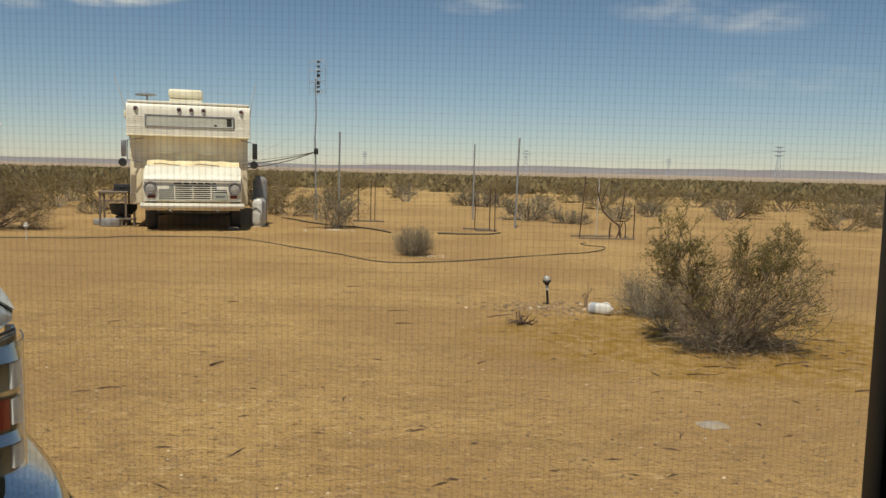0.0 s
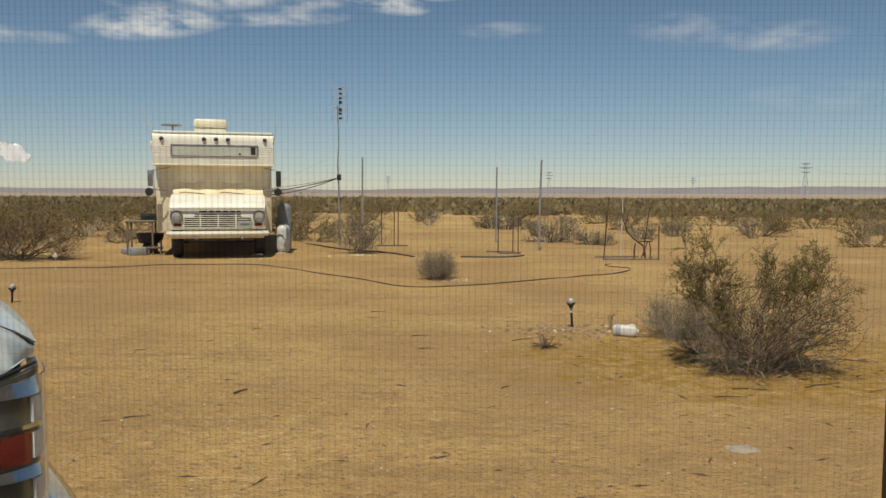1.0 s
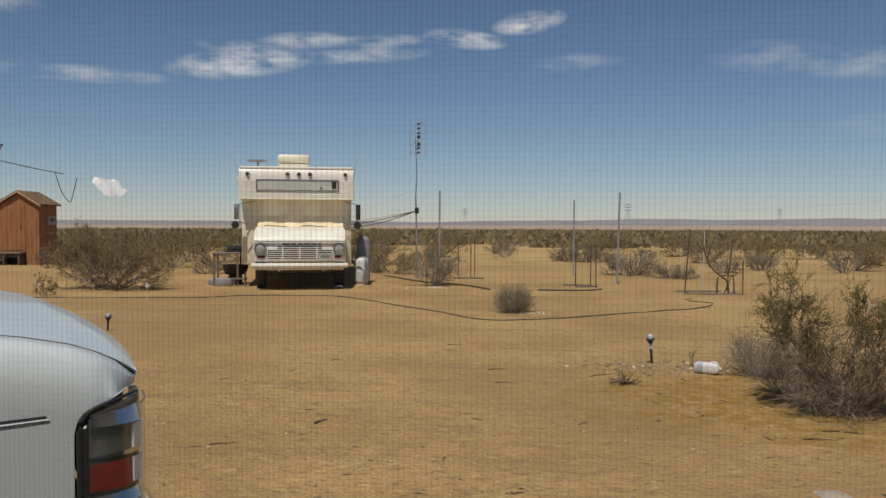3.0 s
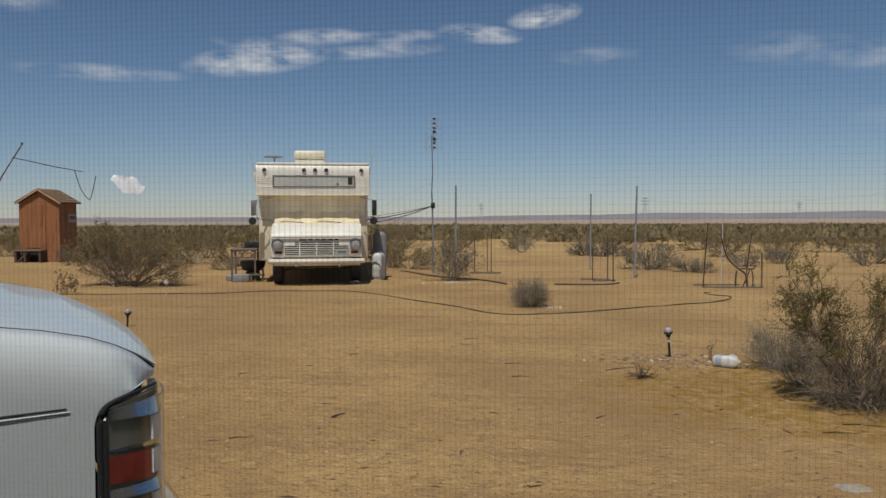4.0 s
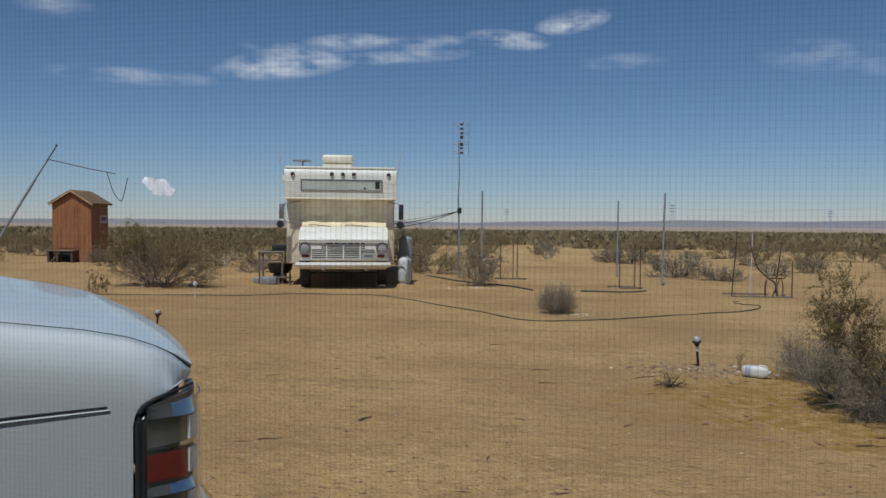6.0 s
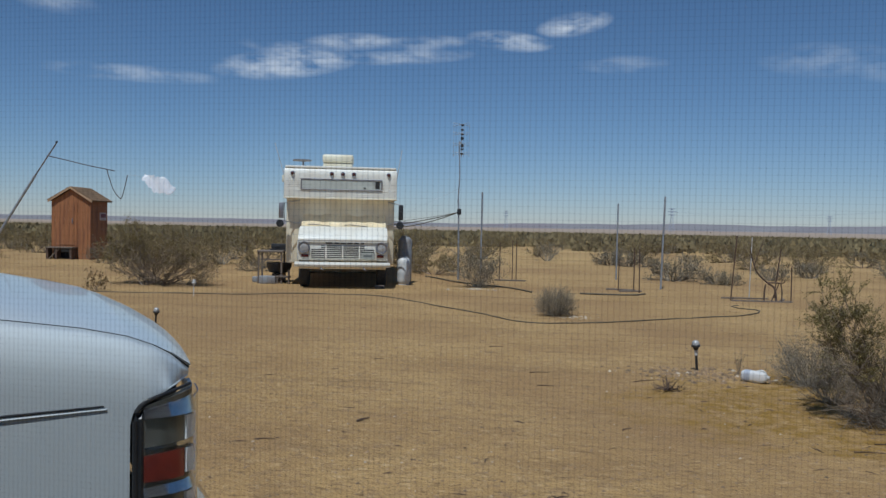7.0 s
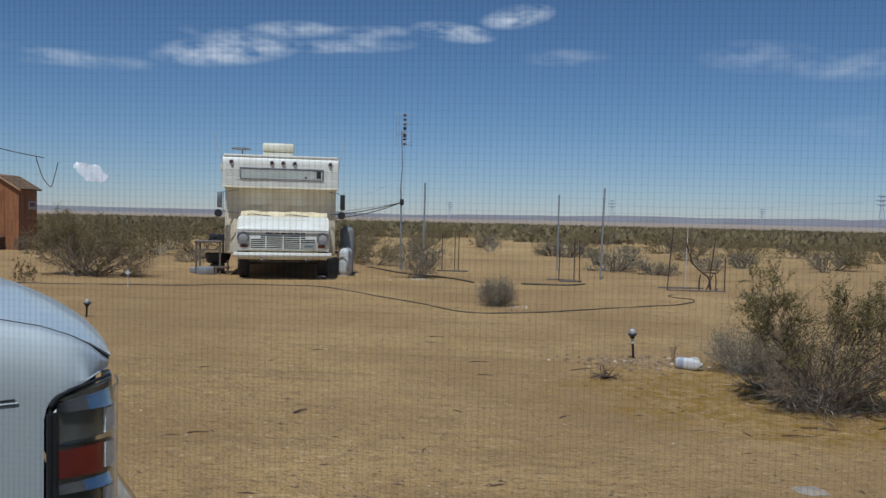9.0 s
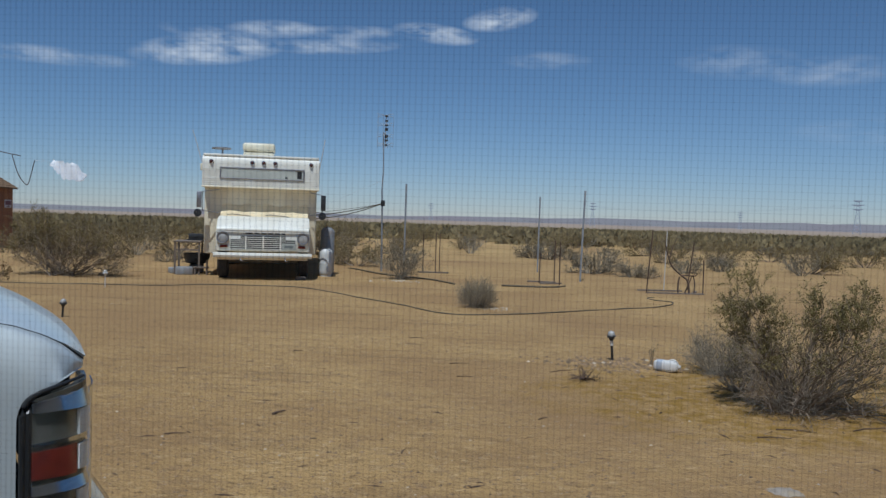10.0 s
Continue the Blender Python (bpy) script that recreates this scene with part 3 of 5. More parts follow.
    for x in (-0.33, 0.0, 0.33):
        part("grille_upright", box(x - 0.012, x + 0.012, -0.006, 0.0170, 0.60, 0.87, 0.003, 1), RV_WHITE, rv)
    for s in (-1, 1):
        bez = part("headlamp", lathe([(0.118, 0.028), (0.118, -0.012), (0.108, -0.028), (0.092, -0.024), (0.088, 0.0)], 28, "y", (s * 0.765, 0, 0.828)), DULL_STEEL, rv, "round chrome-ringed headlamp")
        part("lens", lathe([(0.087, -0.006), (0.07, -0.013), (0.035, -0.018), (0.01, -0.02)], 24, "y", (s * 0.765, 0, 0.828)), LAMP_GLASS, bez)
        part("turn_signal", box(s * 0.745 - 0.07, s * 0.745 + 0.07, 0.008, 0.029, 0.635, 0.69, 0.008), AMBER_LENS, rv, "reddish rectangular turn signal")
    plate = part("licence_plate", box(0.36, 0.63, -0.026, -0.018, 0.60, 0.735, 0.004, 1), PLATE, rv, "pale green licence plate")
    part("plate_mark", box(0.41, 0.58, -0.029, -0.0265, 0.645, 0.69), PLATE_BAR, plate)
    part("bumper", loft([[(x, y + 0.05 * abs(x / 0.93) ** 4, z) for y, z in ((-0.10, 0.45), (-0.115, 0.49), (-0.10, 0.535), (-0.03, 0.54), (-0.03, 0.44))] for x in [-0.94 + 0.094 * i for i in range(21)]]),
         RV_WHITE, rv, "white painted steel bumper")
    for x in (-0.42, 0.42):
        part("tow_hook", tube(smooth_line([(x, -0.04, 0.45), (x, -0.11, 0.42), (x + 0.03, -0.13, 0.39), (x + 0.05, -0.08, 0.38)], 4), 0.014, 6), DULL_STEEL, rv)
    part("apron", box(-0.86, 0.86, 0.0, 0.05, 0.40, 0.46, 0.01), RV_CREAM, rv)
    part("chassis", box(-0.45, 0.45, 0.5, 7.0, 0.36, 0.459), DARK, rv)
    part("axle", tube([(-0.8, 0.75, 0.34), (0.8, 0.75, 0.34)], 0.05), DULL_STEEL, rv)
    for x, y in ((-0.79, 0.75), (0.79, 0.75), (-0.9, 5.2), (0.8, 5.2)):
        wh = part("wheel", lathe([(0.20, -0.10), (0.33, -0.10), (0.362, -0.07), (0.365, 0.07), (0.33, 0.10), (0.20, 0.10)], 32, "x", (x, y, 0.365)), RUBBER, rv, "black tyre on a steel wheel")
        part("rim", lathe([(0.198, -0.08), (0.19, -0.05), (0.05, -0.03), (0.05, 0.03), (0.19, 0.05), (0.198, 0.08)], 24, "x", (x, y, 0.365)), DULL_STEEL, wh)
    # wipers
    for x0, x1 in ((-0.28, -0.75), (0.5, 0.02)):
        part("wiper", tube([(x0, 0.90, 1.25), (x1 + 0.1, 0.91, 1.285), (x1, 0.91, 1.27)], 0.009, 6), BLACK, rv)
    # mirrors: tall rectangular head above a round one, on bracket arms
    for s, x in ((-1, -1.22), (1, 1.17)):
        mir = part("mirror_bracket", tube([(s * 0.92, 0.95, 1.78), (x, 0.78, 1.72), (x, 0.78, 1.34), (s * 0.92, 0.95, 1.30)], 0.012, 6), DULL_STEEL, rv, "chrome mirror bracket")
        part("mirror_head", box(x - 0.075 + s * 0.04, x + 0.075 + s * 0.04 - 0.05, 0.74, 0.775, 1.40, 1.72, 0.015), DULL_STEEL if s < 0 else BLACK, mir, "tall rectangular mirror head")
        part("mirror_round", lathe([(0.02, 0.74), (0.075, 0.745), (0.08, 0.77), (0.02, 0.80)], 18, "y", (x - (0.09 if s < 0 else -0.0), 0, 1.29)), BLACK, mir, "round black convex mirror")
    # roof fittings
    cooler = part("roof_cooler", box(-0.50, 0.16, 2.0, 2.75, 2.50, 2.66, 0.03), AC_WHITE, rv, "cream rooftop air cooler")
    part("cooler_lid", box(-0.515, 0.175, 1.97, 2.78, 2.662, 2.85, 0.055, 3), AC_WHITE, cooler)
    dish = part("roof_aerial", tube([(-0.95, 2.2, 2.5), (-0.95, 2.2, 2.70)], 0.018), DULL_STEEL, rv, "flat disc aerial on a stub")
    part("aerial_disc", lathe([(0.02, 2.69), (0.20, 2.70), (0.215, 2.715), (0.19, 2.73), (0.02, 2.735)], 24, "z", (-0.97, 2.2, 0)), DULL_STEEL, dish)
    part("roof_rail", box(-0.7, 0.75, 1.2, 1.22, 2.50, 2.525), DULL_STEEL, rv)
    part("side_lamp", box(XL - 0.06, XL, 1.0, 1.12, 2.16, 2.30, 0.015), AC_WHITE, rv)
    part("whip_aerial", tube([(XL + 0.02, 1.9, 1.95), (XL - 0.30, 1.8, 3.05)], [0.010, 0.007], 6), STAKE_WHITE, rv, "thin white whip aerial")
    part("whip_aerial", tube([(XR, 1.9, 2.0), (XR + 0.16, 1.8, 2.98)], [0.010, 0.007], 6), STAKE_WHITE, rv, "thin white whip aerial")
    return rv


motorhome()
RV = pose(-4.71, 14.91, 0, 0, 0, 16.5)


def rvp(x, y, z=0.0):
    return RV @ Vector((x, y, z))


# ---- white pickup parked beside the window ----
def pickup():
    tr = thing("pickup_truck", pose(-1.0674, 1.7061, 0, 0, 0, 40), "white pickup truck with a chrome bumper, nose towards the scrub", "truck")
    W = 1.92

    def seam_h(u):
        pts = [(-1.35, 1.11), (-0.6, 1.079), (-0.287, 1.043), (-0.119, 1.016), (-0.014, 0.991), (0.047, 0.9665), (0.096, 0.938), (0.13, 0.911), (0.15, 0.893)]
        for (a, ha), (b, hb) in zip(pts, pts[1:]):
            if u <= b:
                return ha + (hb - ha) * (u - a) / (b - a)
        return pts[-1][1]

    US = [-1.35, -1.1, -0.85, -0.6, -0.45, -0.287, -0.2, -0.119, -0.06, -0.017, -0.0165, -0.012, -0.006, 0.003, 0.012, 0.02, 0.047, 0.075, 0.096, 0.113, 0.124, 0.134, 0.142, 0.148]

    def lamp_top(u):
        pts = [(-0.0165, 0.785), (-0.012, 0.806), (-0.006, 0.822), (0.003, 0.832), (0.012, 0.839), (0.036, 0.847), (0.085, 0.861), (0.13, 0.872)]
        for (a, ha), (b, hb) in zip(pts, pts[1:]):
            if u <= b:
                return ha + (hb - ha) * (u - a) / (b - a)
        return 0.872

    def flip(p):
        return (p[0], W - p[1], p[2])

    # front wings: rounded shoulder down to a flat side, tucked over the lamp
    for side in (0, 1):
        secs = []
        for u in US:
            h = seam_h(u)
            k = max(0.0, (u - 0.02) / 0.11)
            tuck = 0.10 * k * k
            low = (0.62 if u < -0.4 else 0.50) if u < -0.0168 else lamp_top(u)
            pts = [(u, 0.085 + tuck * 0.4, h), (u, 0.05 + tuck * 0.6, h - 0.012), (u, 0.022 + tuck * 0.8, h - 0.035 * (1 - 0.5 * k)),
                   (u, 0.004 + tuck, max(h - 0.10, low + 0.004)), (u, 0.0 + tuck, max(h - 0.16, low + 0.002)), (u, 0.0 + tuck, low),
                   (u, 0.03 + tuck, low), (u, 0.10 + tuck, low + 0.01), (u, 0.12 + tuck, h - 0.02)]
            secs.append([flip(p) for p in pts] if side else pts)
        part("front_wing", loft(secs), TRUCK_WHITE, tr, "glossy white front wing", smooth=50)
    # bonnet with a raised centre
    secs = []
    for u in US[:-1]:
        h = seam_h(u)
        k = max(0.0, (u + 0.287) / 0.42)
        rise = float(np.interp(u, (-1.35, -0.6, -0.3, -0.12, 0.0, 0.07, 0.13), (0.062, 0.046, 0.030, 0.014, 0.013, 0.012, 0.016)))
        tuck = 0.04 * max(0, (u - 0.02) / 0.11) ** 2
        v0 = 0.094 + tuck
        prof = []
        for f, g in ((0, 0.0), (0.01, 0.10), (0.03, 0.30), (0.08, 0.62), (0.15, 0.86), (0.25, 0.97), (0.38, 1.0), (0.5, 1.0)):
            prof.append((v0 + f * (W - 2 * v0), h + rise * g - 0.002))
        prof = prof + [(W - v, z) for v, z in prof[-2::-1]]
        pts = [(u + 0.06 * math.sin(math.pi * v / W) * max(0, k), v, z) for v, z in prof]
        pts += [(u, W - v0 - 0.02, h - 0.012 - 0.08 * max(0, 1 - k)), (u, v0 + 0.02, h - 0.012 - 0.08 * max(0, 1 - k))]
        secs.append(pts)
    part("bonnet", loft(secs), TRUCK_WHITE, tr, "glossy white bonnet with a rounded crown", smooth=50)
    for side in (0, 1):
        line = [(u, 0.090 + 0.03 * max(0, (u - 0.02) / 0.11) ** 2, seam_h(u) - 0.0005) for u in US]
        part("bonnet_gap", tube([flip(p) for p in line] if side else line, 0.0024, 6), SEAM, tr)
    # feature groove pressed along the wing, its shade drawn as a thin black tube
    for side in (0, 1):
        g = [(-0.6, -0.001, 0.821), (-0.28, -0.001, 0.835), (-0.076, -0.001, 0.8375)]
        part("wing_groove", tube([flip(p) for p in g] if side else g, [0.003, 0.003, 0.002], 6), GASKET, tr, "dark line painting the shade in the pressed groove")
        g = [(-0.6, 0.0, 0.812), (-0.28, 0.0, 0.826), (-0.07, 0.0, 0.829)]
        part("wing_crease", tube([flip(p) for p in g] if side else g, [0.004, 0.004, 0.003], 6), TRUCK_WHITE, tr)
    # headlamp wrapping the corner
    plan = [(0.014, 0.0), (0.05, 0.001), (0.085, 0.006), (0.11, 0.016), (0.124, 0.03), (0.134, 0.05), (0.140, 0.08), (0.146, 0.14), (0.152, 0.22), (0.157, 0.34)]

    def band(z0, z1, off, u0=0, u1=None, top=None, thick=0.012, slant=0.0):
        sel = plan[u0:u1]
        secs = []
        for i, (u, v) in enumerate(sel):
            a = sel[max(i - 1, 0)]
            b = sel[min(i + 1, len(sel) - 1)]
            t = Vector((b[0] - a[0], b[1] - a[1])).normalized()
            nx, ny = t.y, -t.x
            zt = z1 + (top * (u - 0.014) / 0.14 if top else 0)
            o, q = off, off - thick
            secs.append([(u + nx * o, v + ny * o, z0), (u + nx * (o - slant), v + ny * (o - slant), zt), (u + nx * q, v + ny * q, zt), (u + nx * q, v + ny * q, z0)])
        return secs

    for side in (0, 1):
        def fl(secs):
            return [[flip(p) for p in s] for s in secs] if side else secs
        lamp = part("headlamp", loft(fl(band(0.535, 0.83, 0.006, u1=8, top=0.035, thick=0.02))), REFLECTOR, tr, "tall wraparound headlamp with chrome bezels")
        part("upper_bezel", loft(fl(band(0.800, 0.829, 0.016, u1=8, top=0.036, thick=0.02, slant=0.014))), CHROME, lamp, "chrome upper bezel")
        part("lower_bezel", loft(fl(band(0.606, 0.634, 0.016, u1=8, top=0.012, thick=0.02, slant=0.014))), CHROME, lamp, "chrome lower bezel")
        part("marker", loft(fl(band(0.642, 0.706, 0.010, 0, 4, top=0.012))), AMBER_LENS, lamp, "red-amber side marker")
        part("lamp_divider", loft(fl(band(0.722, 0.727, 0.011, u1=8, top=0.01))), CHROME, lamp)
        part("inner_reflector", loft(fl(band(0.735, 0.795, 0.013, 3, 6))), LAMP_BRIGHT, lamp, "bright silvered inner reflector")
        part("inner_reflector", loft(fl(band(0.65, 0.71, 0.013, 3, 6))), LAMP_BRIGHT, lamp, "bright silvered inner reflector")
        part("inner_reflector", loft(fl(band(0.545, 0.60, 0.013, 3, 6))), LAMP_BRIGHT, lamp, "bright silvered inner reflector")
        y0, y1 = (0.16, 0.42) if not side else (W - 0.42, W - 0.16)
        part("lamp_panel", box(0.05, 0.125, y0, y1, 0.55, 0.862, 0.01), GASKET, tr)
        cover = part("lamp_cover", loft(fl(band(0.537, 0.822, 0.021, u1=8, top=0.028, thick=0.003))), CLEAR_LENS, lamp, "clear plastic lamp cover")
        cover.visible_shadow = False
        gas = [(-0.004, -0.002, 0.50), (-0.005, -0.002, 0.795), (-0.001, -0.002, 0.815), (0.007, -0.002, 0.828), (0.018, -0.002, 0.838), (0.036, -0.001, 0.846), (0.085, 0.008, 0.860), (0.132, 0.034, 0.870)]
        part("lamp_gasket", tube([flip(p) for p in gas] if side else gas, [0.0075] * 4 + [0.0065, 0.0055, 0.0045, 0.004], 8), GASKET, tr, "black rubber lamp surround")
        part("lamp_gasket", tube([flip(p) for p in [(0.008, -0.001, 0.50), (0.008, -0.001, 0.80), (0.018, -0.001, 0.826)]] if side else [(0.008, -0.001, 0.50), (0.008, -0.001, 0.80), (0.018, -0.001, 0.826)], 0.0085, 8), GASKET, tr)
    # grille between the lamps
    gr = part("grille", box(0.05, 0.10, 0.42, W - 0.42, 0.55, 0.865, 0.01), BLACK, tr, "black grille with chrome bars")
    for z in (0.60, 0.68, 0.76, 0.84):
        part("grille_bar", box(0.1001, 0.13, 0.36, W - 0.36, z, z + 0.03, 0.006), CHROME, gr)
    part("header_panel", box(0.0, 0.10, 0.30, W - 0.30, 0.872, 0.892, 0.006), TRUCK_WHITE, tr)
    # chrome bumper, corners swept back
    secs = []
    for i in range(25):
        f = i / 24 * 2 - 1
        v = W / 2 + f * (W / 2 + 0.03)
        u = 0.292 - 0.06 * abs(f) ** 6
        secs.append([(u - 0.15, v, 0.25), (u - 0.03, v, 0.24), (u - 0.008, v, 0.28), (u, v, 0.38), (u - 0.012, v, 0.425), (u - 0.04, v, 0.45), (u - 0.15, v, 0.475)])
    part("bumper", loft(secs), CHROME, tr, "chrome front bumper", smooth=60)
    # rest of the truck, out of the window's sight
    for side in (0, 1):
        s = 1 if not side else -1
        y0 = 0.0 if not side else W
        for u0, u1, z0, z1 in ((-0.36, -0.021, 0.38, 0.4995), (-1.35, -1.16, 0.38, 0.6205), (-3.0, -1.355, 0.40, 1.10), (-5.3, -3.005, 0.55, 1.10)):
            part("side_panel", box(u0, u1, min(y0, y0 + s * 0.08), max(y0, y0 + s * 0.08), z0, z1, 0.02), TRUCK_WHITE, tr, "white body side panel")
    roof = [[(-1.30, 0.10, 1.10), (-1.30, W - 0.10, 1.10), (-2.95, W - 0.10, 1.10), (-2.95, 0.10, 1.10)],
            [(-1.85, 0.22, 1.70), (-1.85, W - 0.22, 1.70), (-2.85, W - 0.22, 1.72), (-2.85, 0.22, 1.72)]]
    part("cab_glass", loft(roof), BLACK, tr, "dark tinted cab glass")
    part("cab_roof", box(-2.88, -1.86, 0.2, W - 0.2, 1.71, 1.78, 0.03), TRUCK_WHITE, tr)
    part("bed_floor", box(-5.3, -3.0, 0.08, W - 0.08, 0.55, 0.62), BLACK, tr)
    part("tailgate", box(-5.36, -5.305, 0.0, W, 0.55, 1.10, 0.02), TRUCK_WHITE, tr)
    part("frame", box(-5.2, 0.05, 0.4, W - 0.4, 0.40, 0.535), DARK, tr)
    for u in (-0.76, -4.2):
        for v in (0.13, W - 0.13):
            wh = part("wheel", lathe([(0.2, -0.11), (0.33, -0.11), (0.37, -0.08), (0.372, 0.08), (0.33, 0.11), (0.2, 0.11)], 28, "y", (u, v, 0.372)), RUBBER, tr, "black tyre on a steel rim")
            part("rim", lathe([(0.198, -0.09), (0.06, -0.05), (0.06, 0.05), (0.198, 0.09)], 20, "y", (u, v, 0.372)), CHROME, wh)
    return tr


pickup()


# ---- things around the motorhome ----
def gz(x, y, dz=0.0):
    return Vector((x, y, ground_z(x, y) + dz))


def gas_cylinder(x, y, r, h, material, label, valve=True):
    p = gz(x, y)
    t = thing("gas_cylinder", Matrix.Translation(p), label, "gas cylinder", "cylinders beside the motorhome")
    s = h - r * 0.55
    part("tank", lathe([(r * 0.80, 0.03), (r * 0.97, 0.07), (r, 0.12), (r, s * 0.5), (r * 1.012, s * 0.5 + 0.01), (r, s * 0.5 + 0.02), (r, s - 0.06), (r * 0.95, s), (r * 0.72, s + r * 0.32), (r * 0.35, s + r * 0.48)], 28),
         material, t, smooth=50)
    part("foot_ring", lathe([(r * 0.82, 0.0), (r * 0.84, 0.0), (r * 0.84, 0.045), (r * 0.82, 0.045)], 24), material, t)
    part("collar", lathe([(r * 0.52, s + r * 0.35), (r * 0.55, s + r * 0.35), (r * 0.55, h), (r * 0.50, h), (r * 0.50, s + r * 0.37)], 24), material, t)
    part("valve", lathe([(0.03, s + r * 0.4), (0.03, h - 0.03), (0.045, h - 0.025), (0.04, h + 0.01)], 12), DULL_STEEL, t)
    return t


p = rvp(1.30, 1.40)
gas_cylinder(p.x, p.y, 0.148, 0.62, TANK_WHITE, "squat off-white gas cylinder standing on sand")
p = rvp(1.36, 1.95)
gas_cylinder(p.x, p.y, 0.155, 1.06, TANK_GREY, "tall grey gas cylinder with dull paint")


def work_table():
    t = thing("folding_table", RV @ pose(-1.53, 1.60, 0), "grey weathered folding table beside the motorhome", "table")
    part("tabletop", box(-0.30, 0.24, -0.32, 0.42, 0.665, 0.70, 0.008), OLD_WOOD, t)
    for x in (-0.27, 0.21):
        for y in (-0.28, 0.38):
            part("leg", box(x - 0.018, x + 0.018, y - 0.018, y + 0.018, -0.01, 0.664, 0.003, 1), OLD_WOOD, t)
    part("stretcher", box(-0.252, 0.192, -0.295, -0.265, 0.50, 0.53), OLD_WOOD, t)
    part("rail", box(-0.252, 0.192, 0.36, 0.40, 0.30, 0.33), OLD_WOOD, t)


work_table()


def basin():
    m = RV @ pose(-1.42, 1.86, -0.0)
    t = thing("black_tub", m, "wide black rubber tub under the folding table", "tub")
    part("bowl", lathe([(0.10, 0.19), (0.22, 0.22), (0.27, 0.34), (0.275, 0.42), (0.26, 0.42), (0.21, 0.25), (0.08, 0.215)], 28), BLACK, t, smooth=50)
    part("stand", box(-0.14, 0.14, -0.14, 0.14, -0.005, 0.189, 0.01), OLD_WOOD, t)


basin()
solid("storage_crate", box(-0.17, 0.17, -0.14, 0.14, 0, 0.16, 0.015), TANK_GREY, "low grey plastic crate on the sand", "crate", RV @ pose(-1.62, 1.35, 0.0, 0, 0, 8))
b = box(-0.17, 0.17, -0.12, 0.12, 0, 0.03, 0.006)
box(-0.15, 0.15, -0.10, 0.10, 0.03, 0.14, 0.012, bm=b)
box(-0.05, 0.05, -0.125, -0.10, 0.07, 0.10, 0.004, bm=b)
solid("tool_box", b, BLACK, "black plastic tool box on the folding table", "tool box", RV @ pose(-1.43, 1.82, 0.70, 0, 0, -4))
b = box(-0.16, 0.16, -0.12, 0.12, 0, 0.12, 0.02)
solid("plastic_pan", b, TANK_GREY, "grey shallow plastic pan below the table", "pan", RV @ pose(-1.80, 1.70, 0.0, 0, 0, 20))
b = box(-0.22, 0.10, -0.03, 0.03, 0.13, 0.17, 0.006)
box(-0.20, -0.16, -0.025, 0.025, 0, 0.129, bm=b)
box(0.04, 0.08, -0.025, 0.025, 0, 0.129, bm=b)
box(0.0401, 0.08, -0.024, 0.024, 0.171, 0.30, bm=b)
solid("step_stool", b, OLD_WOOD, "small weathered step stool by the coach door", "stool", RV @ pose(-1.22, 1.30, 0))
b = box(-0.10, 0.10, -0.07, 0.07, -0.01, 0.07, 0.02)
solid("wheel_chock", b, OLD_WOOD, "worn wooden wheel chock behind the tyre", "chock", RV @ pose(0.74, 0.28, 0.0, 0, 0, 12))


# ---- aerial mast, cables, poles, stakes ----
def mast():
    base = gz(-2.98, 18.72)
    t = thing("antenna_mast", Matrix.Translation(base), "thin steel mast with a multi-bay television antenna", "antenna")
    part("lower_pole", tube([(0, 0, -0.1), (-0.02, 0, 1.66), (-0.04, 0.02, 1.95)], 0.021, 8), GALV, t)
    part("upper_pole", tube([(-0.04, 0.02, 1.951), (-0.01, 0, 2.5), (-0.035, 0, 3.35)], [0.015, 0.015, 0.013], 8), GALV, t)
    part("clamp", box(-0.05, 0.04, -0.05, 0.05, 1.58, 1.72, 0.01), BLACK, t, "black cable clamp")
    boom = part("antenna_boom", tube([(0.02, 0, 2.98), (0.022, 0, 3.78)], 0.010, 6), STAKE_WHITE, t, "pale vertical antenna boom")
    part("boom_bracket", box(-0.05, 0.03, -0.012, 0.012, 3.30, 3.34), GALV, t)
    for i, z in enumerate((3.03, 3.14, 3.21, 3.25, 3.39, 3.50, 3.61, 3.72)):
        part("insulator", box(0.0, 0.065, -0.03, 0.03, z, z + (0.07 if i == 4 else 0.042), 0.008), BLACK, boom)
    for z in (3.06, 3.28, 3.54, 3.76):
        part("bow_tie", tube([(-0.20, 0, z + 0.04), (0.03, -0.02, z), (0.20, 0, z + 0.04), (0.20, 0, z - 0.04), (0.03, -0.02, z - 0.001), (-0.20, 0, z - 0.04)], 0.005, 4), GALV, boom)
    for x in (-0.19, -0.06, 0.06, 0.19):
        part("reflector_wire", tube([(x, 0.09, 2.98), (x, 0.09, 3.8)], 0.004, 4), GALV, boom)
    return base


mb = mast()
clampp = mb + Vector((-0.02, 0, 1.64))
for i, (q, sag) in enumerate(((rvp(1.0, 2.05, 1.30), 0.04), (rvp(1.0, 2.3, 1.22), 0.07), (rvp(1.0, 2.1, 1.36), 0.02))):
    pts = [clampp.lerp(q, k / 8) - Vector((0, 0, sag * 4 * (k / 8) * (1 - k / 8))) for k in range(9)]
    wire("antenna_cable", pts, 0.011 if i < 2 else 0.005, HOSE_BLACK, "black cable slung from mast to motorhome", "cable", group="mast cables")
pts = [mb + Vector((-0.03, 0, 2.2)).lerp(rvp(1.0, 2.6, 1.4) - mb, k / 6) for k in range(7)]
wire("guy_line", pts, 0.003, GALV, "thin guy line from the mast", "cable")

